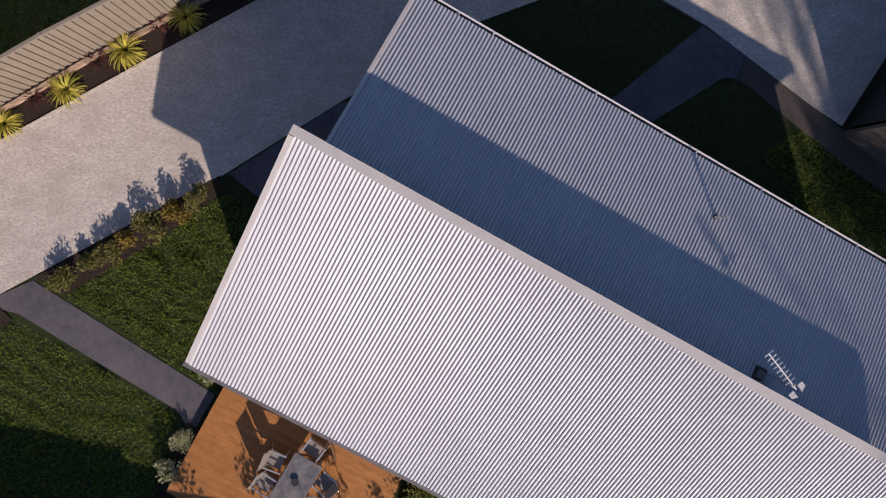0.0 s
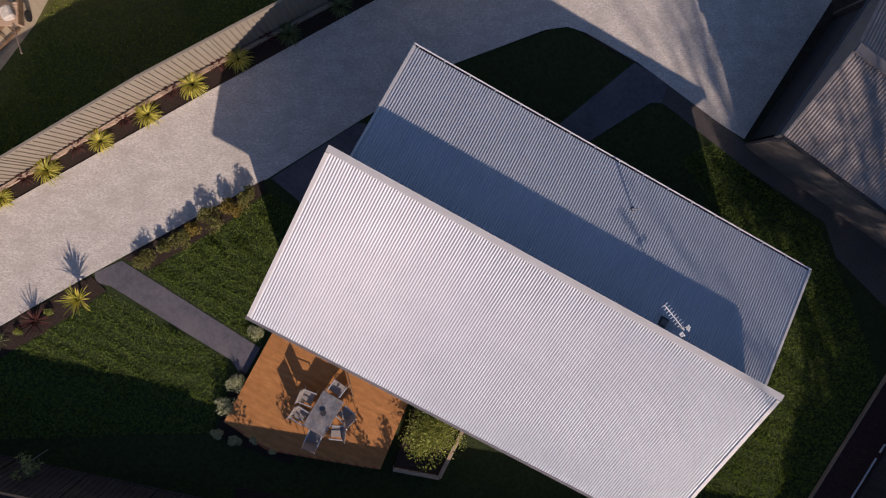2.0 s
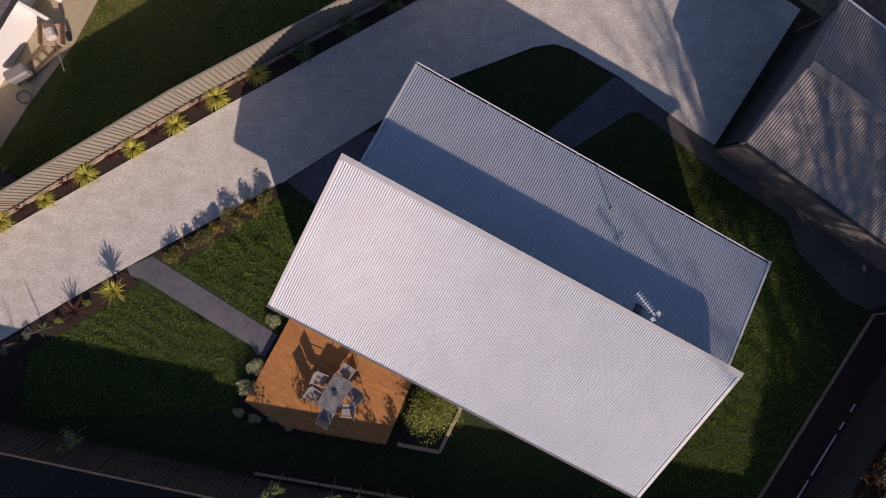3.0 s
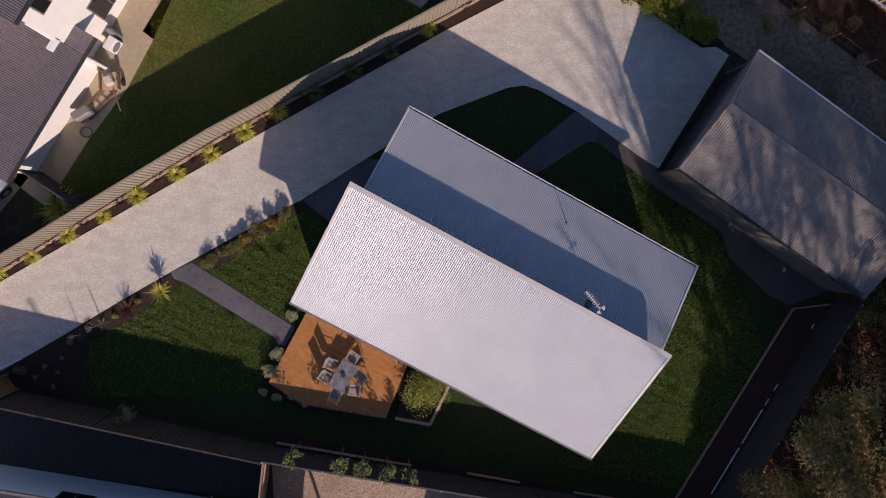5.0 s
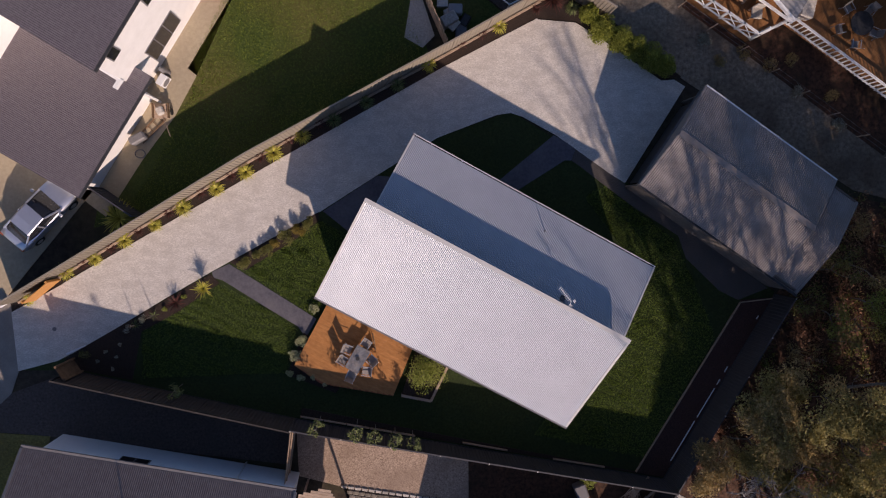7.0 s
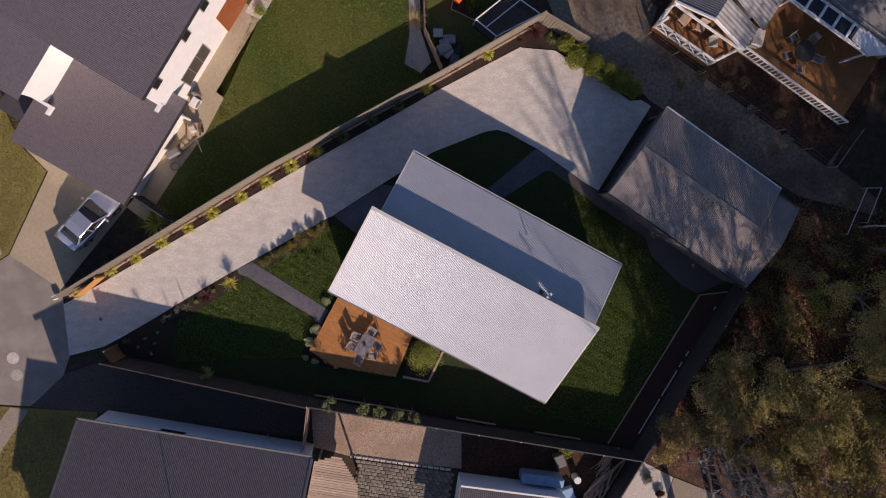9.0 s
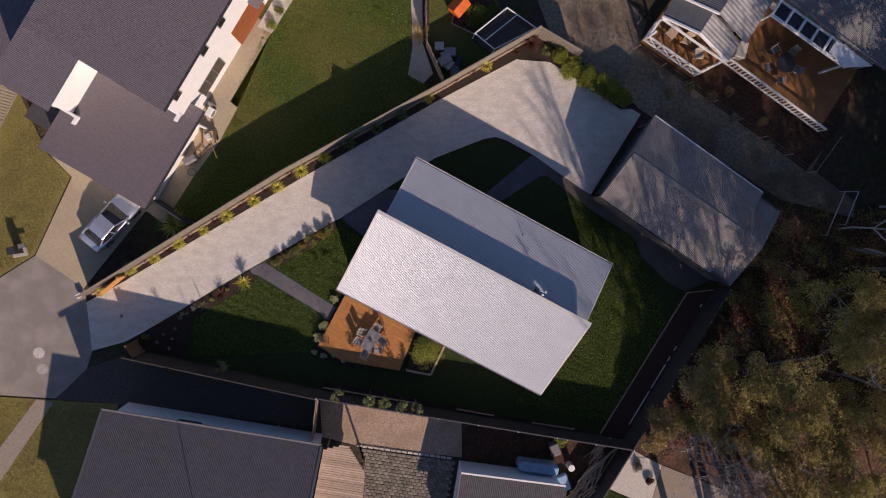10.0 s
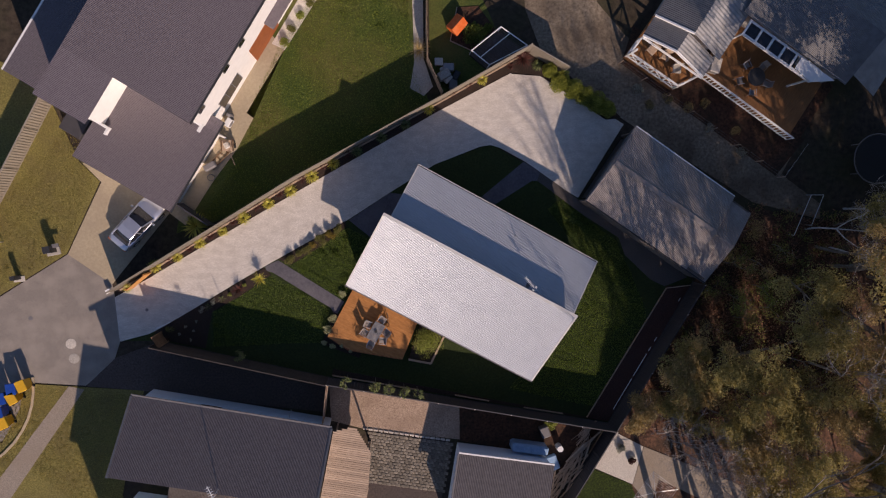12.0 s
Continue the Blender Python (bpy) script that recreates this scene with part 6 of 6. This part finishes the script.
for i, (px, py, r) in enumerate([(3.4, 14.3, 0.45), (3.9, 13.9, 0.4), (3.3, 13.6, 0.35), (4.3, 14.2, 0.35)]):
    shrub("leafy_plant", px, py, 0.05, r, 0.5, L["green"], "leafy green vegetable plant in the timber-edged bed", 500 + i, 60, 0.1, "plants in the vegetable bed", 7, "plant")
for i, (px, py, w) in enumerate([(0.97, 11.95, 0.5), (1.3, 11.4, 0.4), (1.5, 10.9, 0.55)]):
    gb = thing("storage_tub", "pale grey plastic tub behind the timber fence", "tub", pose(px, py, 0.01, 0, 0, 25 * i), "tubs behind the timber fence")
    part("body", box(B(), -w / 2, -0.22, 0, w / 2, 0.22, 0.35, None, 0.04), M["alloy"], gb)
    part("lid", box(B(), -w / 2 - 0.02, -0.24, 0.355, w / 2 + 0.02, 0.24, 0.39, None, 0.012), M["stone"], gb)
sf = thing("paling_fence", "leaning weathered timber fence at the end of the lawn", "fence", kind="structure")
SP = [(0.25, 20.0), (0.15, 13.9), (0.2, 12.0), (0.55, 11.2), (1.15, 9.85)]
for a, b in zip(SP, SP[1:]):
    d = Vector((b[0] - a[0], b[1] - a[1], 0))
    n = round(d.length / 0.14)
    for k in range(n):
        o = part("paling", box(B(), 0, -0.01, 0, 0.12, 0.01, 1.4 + 0.06 * ((k * 5) % 4)), M["timber"], sf)
        o.matrix_basis = pose(a[0] + d.x * k / n, a[1] + d.y * k / n, 0, 0, (k % 3) - 1, math.degrees(math.atan2(d.y, d.x)))
slab("stone_strip", [(-0.9, 10.3), (0.0, 9.8), (0.6, 10.4), (0.0, 12.2), (0.0, 20), (-0.8, 20), (-0.6, 12)], 0.035, M["stone"], "strip of pale stones along the timber fence", "garden bed")
plant("tussock", -0.3, 12.7, 0.035, flax(51, None, 90, 0.9, 0.02), L["gum_brown"], "dry russet ornamental grass beside the timber fence", "grass")
slab("shed_yard", [(0.4, 12.0), (1.3, 10.0), (4.1, 11.5), (3.0, 12.4), (4.8, 14.1), (3, 18), (0.4, 18)], 0.01, M["nb_lawn"], "shaded green yard behind the fence", "lawn")
toy = thing("play_hut", "small orange play hut on the grass", "play hut", pose(2.15, 14.25, 0.05, 0, 0, 48))
part("box", box(B(), -0.5, -0.42, 0, 0.5, 0.42, 0.5, None, 0.03), M["red"], toy)
bm = B()
vs = [bm.verts.new(p) for p in ((-0.55, -0.48, 0.5), (0.55, -0.48, 0.5), (0.55, 0.48, 0.5), (-0.55, 0.48, 0.5), (-0.55, 0, 0.85), (0.55, 0, 0.85))]
for f in ((0, 1, 5, 4), (2, 3, 4, 5), (0, 4, 3), (1, 2, 5), (0, 3, 2, 1)):
    bm.faces.new([vs[i] for i in f])
part("roof", bm, M["red"], toy)
shrub("bush", 3.3, 13.7, 0.01, 0.8, 1.0, L["green"], "leafy bush behind the play hut", 440, 120, 0.12, "", 14, "bush")
for i, (x, y, r, h, key) in enumerate([(1.6, 11.6, 0.35, 0.5, "grey_roof"), (1.3, 11.1, 0.4, 0.6, "stone"), (2.1, 11.1, 0.3, 0.35, "dark"), (1.9, 10.6, 0.4, 0.3, "gutter")]):
    t = thing("storage_tub", "grey tub among clutter behind the timber fence", "tub", pose(x, y, 0.01, 0, 0, 30 * i), "tubs behind the fence")
    part("body", box(B(), -r, -r * 0.7, 0, r, r * 0.7, h, None, 0.05), M[key], t)

# ---- edging and blades of the outer lawns ----
ed = thing("bed_edging", "pale timber edging board along the mulch bed", "edging", kind="structure")
for a, b in (((11.0, -11.95), (16.5, -3.12)), ((16.5, -3.12), (18.2, -2.95))):
    part("board", strip(B(), (*a, 0.16), (*b, 0.16), 0.05, 0.3), M["timber"], ed)
for k in range(5):
    p, q = Vector((-6.25, -8.52, 0)), Vector((-0.5, -9.68, 0))
    part("board", strip(B(), (*(p + (q - p) * (k / 5)).xy, 0.2), (*(p + (q - p) * ((k + 0.97) / 5)).xy, 0.2), 0.06, 0.3), M["timber"], ed)
for a, b in (((1.9, -10.1), (4.2, -10.58)), ((6.6, -11.1), (9.3, -11.62))):
    part("board", strip(B(), (*a, 0.2), (*b, 0.2), 0.06, 0.3), M["timber"], ed)
tagged(link_mesh("drive_edge", strip(strip(strip(B(), (-17.5, -1.69, 0.065), (-7.01, 4.33, 0.065), 0.05, 0.1), (-7.01, 4.33, 0.065), (1.09, 8.87, 0.065), 0.05, 0.1), (1.09, 8.87, 0.065), (5.75, 11.29, 0.065), 0.05, 0.1), M["stone"]), "thin pale edge along the drive", "edging", kind="structure")
L["lush"] = leaf_mat("neighbour_grass", (0.09, 0.16, 0.02), (0.34, 0.38, 0.07), 0.6, 0.3)
L["straw"] = leaf_mat("dry_grass", (0.17, 0.15, 0.04), (0.48, 0.39, 0.12), 0.6, 0.3)
for nm, poly, st, key, lab in (("grass", [(-12.75, 2.2), (-5.5, 6.3), (0.2, 9.4), (-0.9, 12), (-0.9, 18), (-5.4, 18), (-9.0, 13.4), (-11.1, 9.0), (-10.95, 8.2), (-11.6, 6.9), (-13.1, 3.9), (-14.6, 1.6)], 0.085, "lush", "long green grass behind the steel fence"),
                               ("grass", [(-23.0, -0.1), (-20.9, 4.4), (-22.2, 8.0), (-27.5, 2.0), (-29, -3.5)], 0.12, "straw", "patchy olive grass of the corner lawn"),
                               ("grass", [(-22.2, -9.2), (-18.6, -9.4), (-19.8, -14), (-20, -19), (-25.6, -14.2)], 0.12, "straw", "patchy dry grass beside the low house"),
                               ("grass", [(-25.7, -8.8), (-23.2, -8.9), (-27.6, -14.8), (-29, -13)], 0.12, "straw", "patchy dry grass beside the footpath")):
    g = blades(nm, poly, st, 0.07, 0.02, len(poly) + 10, lab)
    g.data.materials[0] = L[key]
tr = thing("trampoline", "round dark trampoline in the shaded garden", "trampoline", pose(31.0, 5.6, 0))
part("mat", rod(B(), (0, 0, 0.78), (0, 0, 0.8), 1.6, 1.6, 28), M["tyre"], tr)
bm = B()
for k in range(28):
    a, b = 2 * math.pi * k / 28, 2 * math.pi * (k + 1) / 28
    rod(bm, (1.7 * math.cos(a), 1.7 * math.sin(a), 0.8), (1.7 * math.cos(b), 1.7 * math.sin(b), 0.8), 0.04, None, 5)
part("frame", bm, M["gutter"], tr)
for k in range(5):
    a = 2 * math.pi * k / 5
    part("leg", rod(B(), (1.7 * math.cos(a), 1.7 * math.sin(a), 0), (1.7 * math.cos(a), 1.7 * math.sin(a), 0.8), 0.03), M["gutter"], tr)
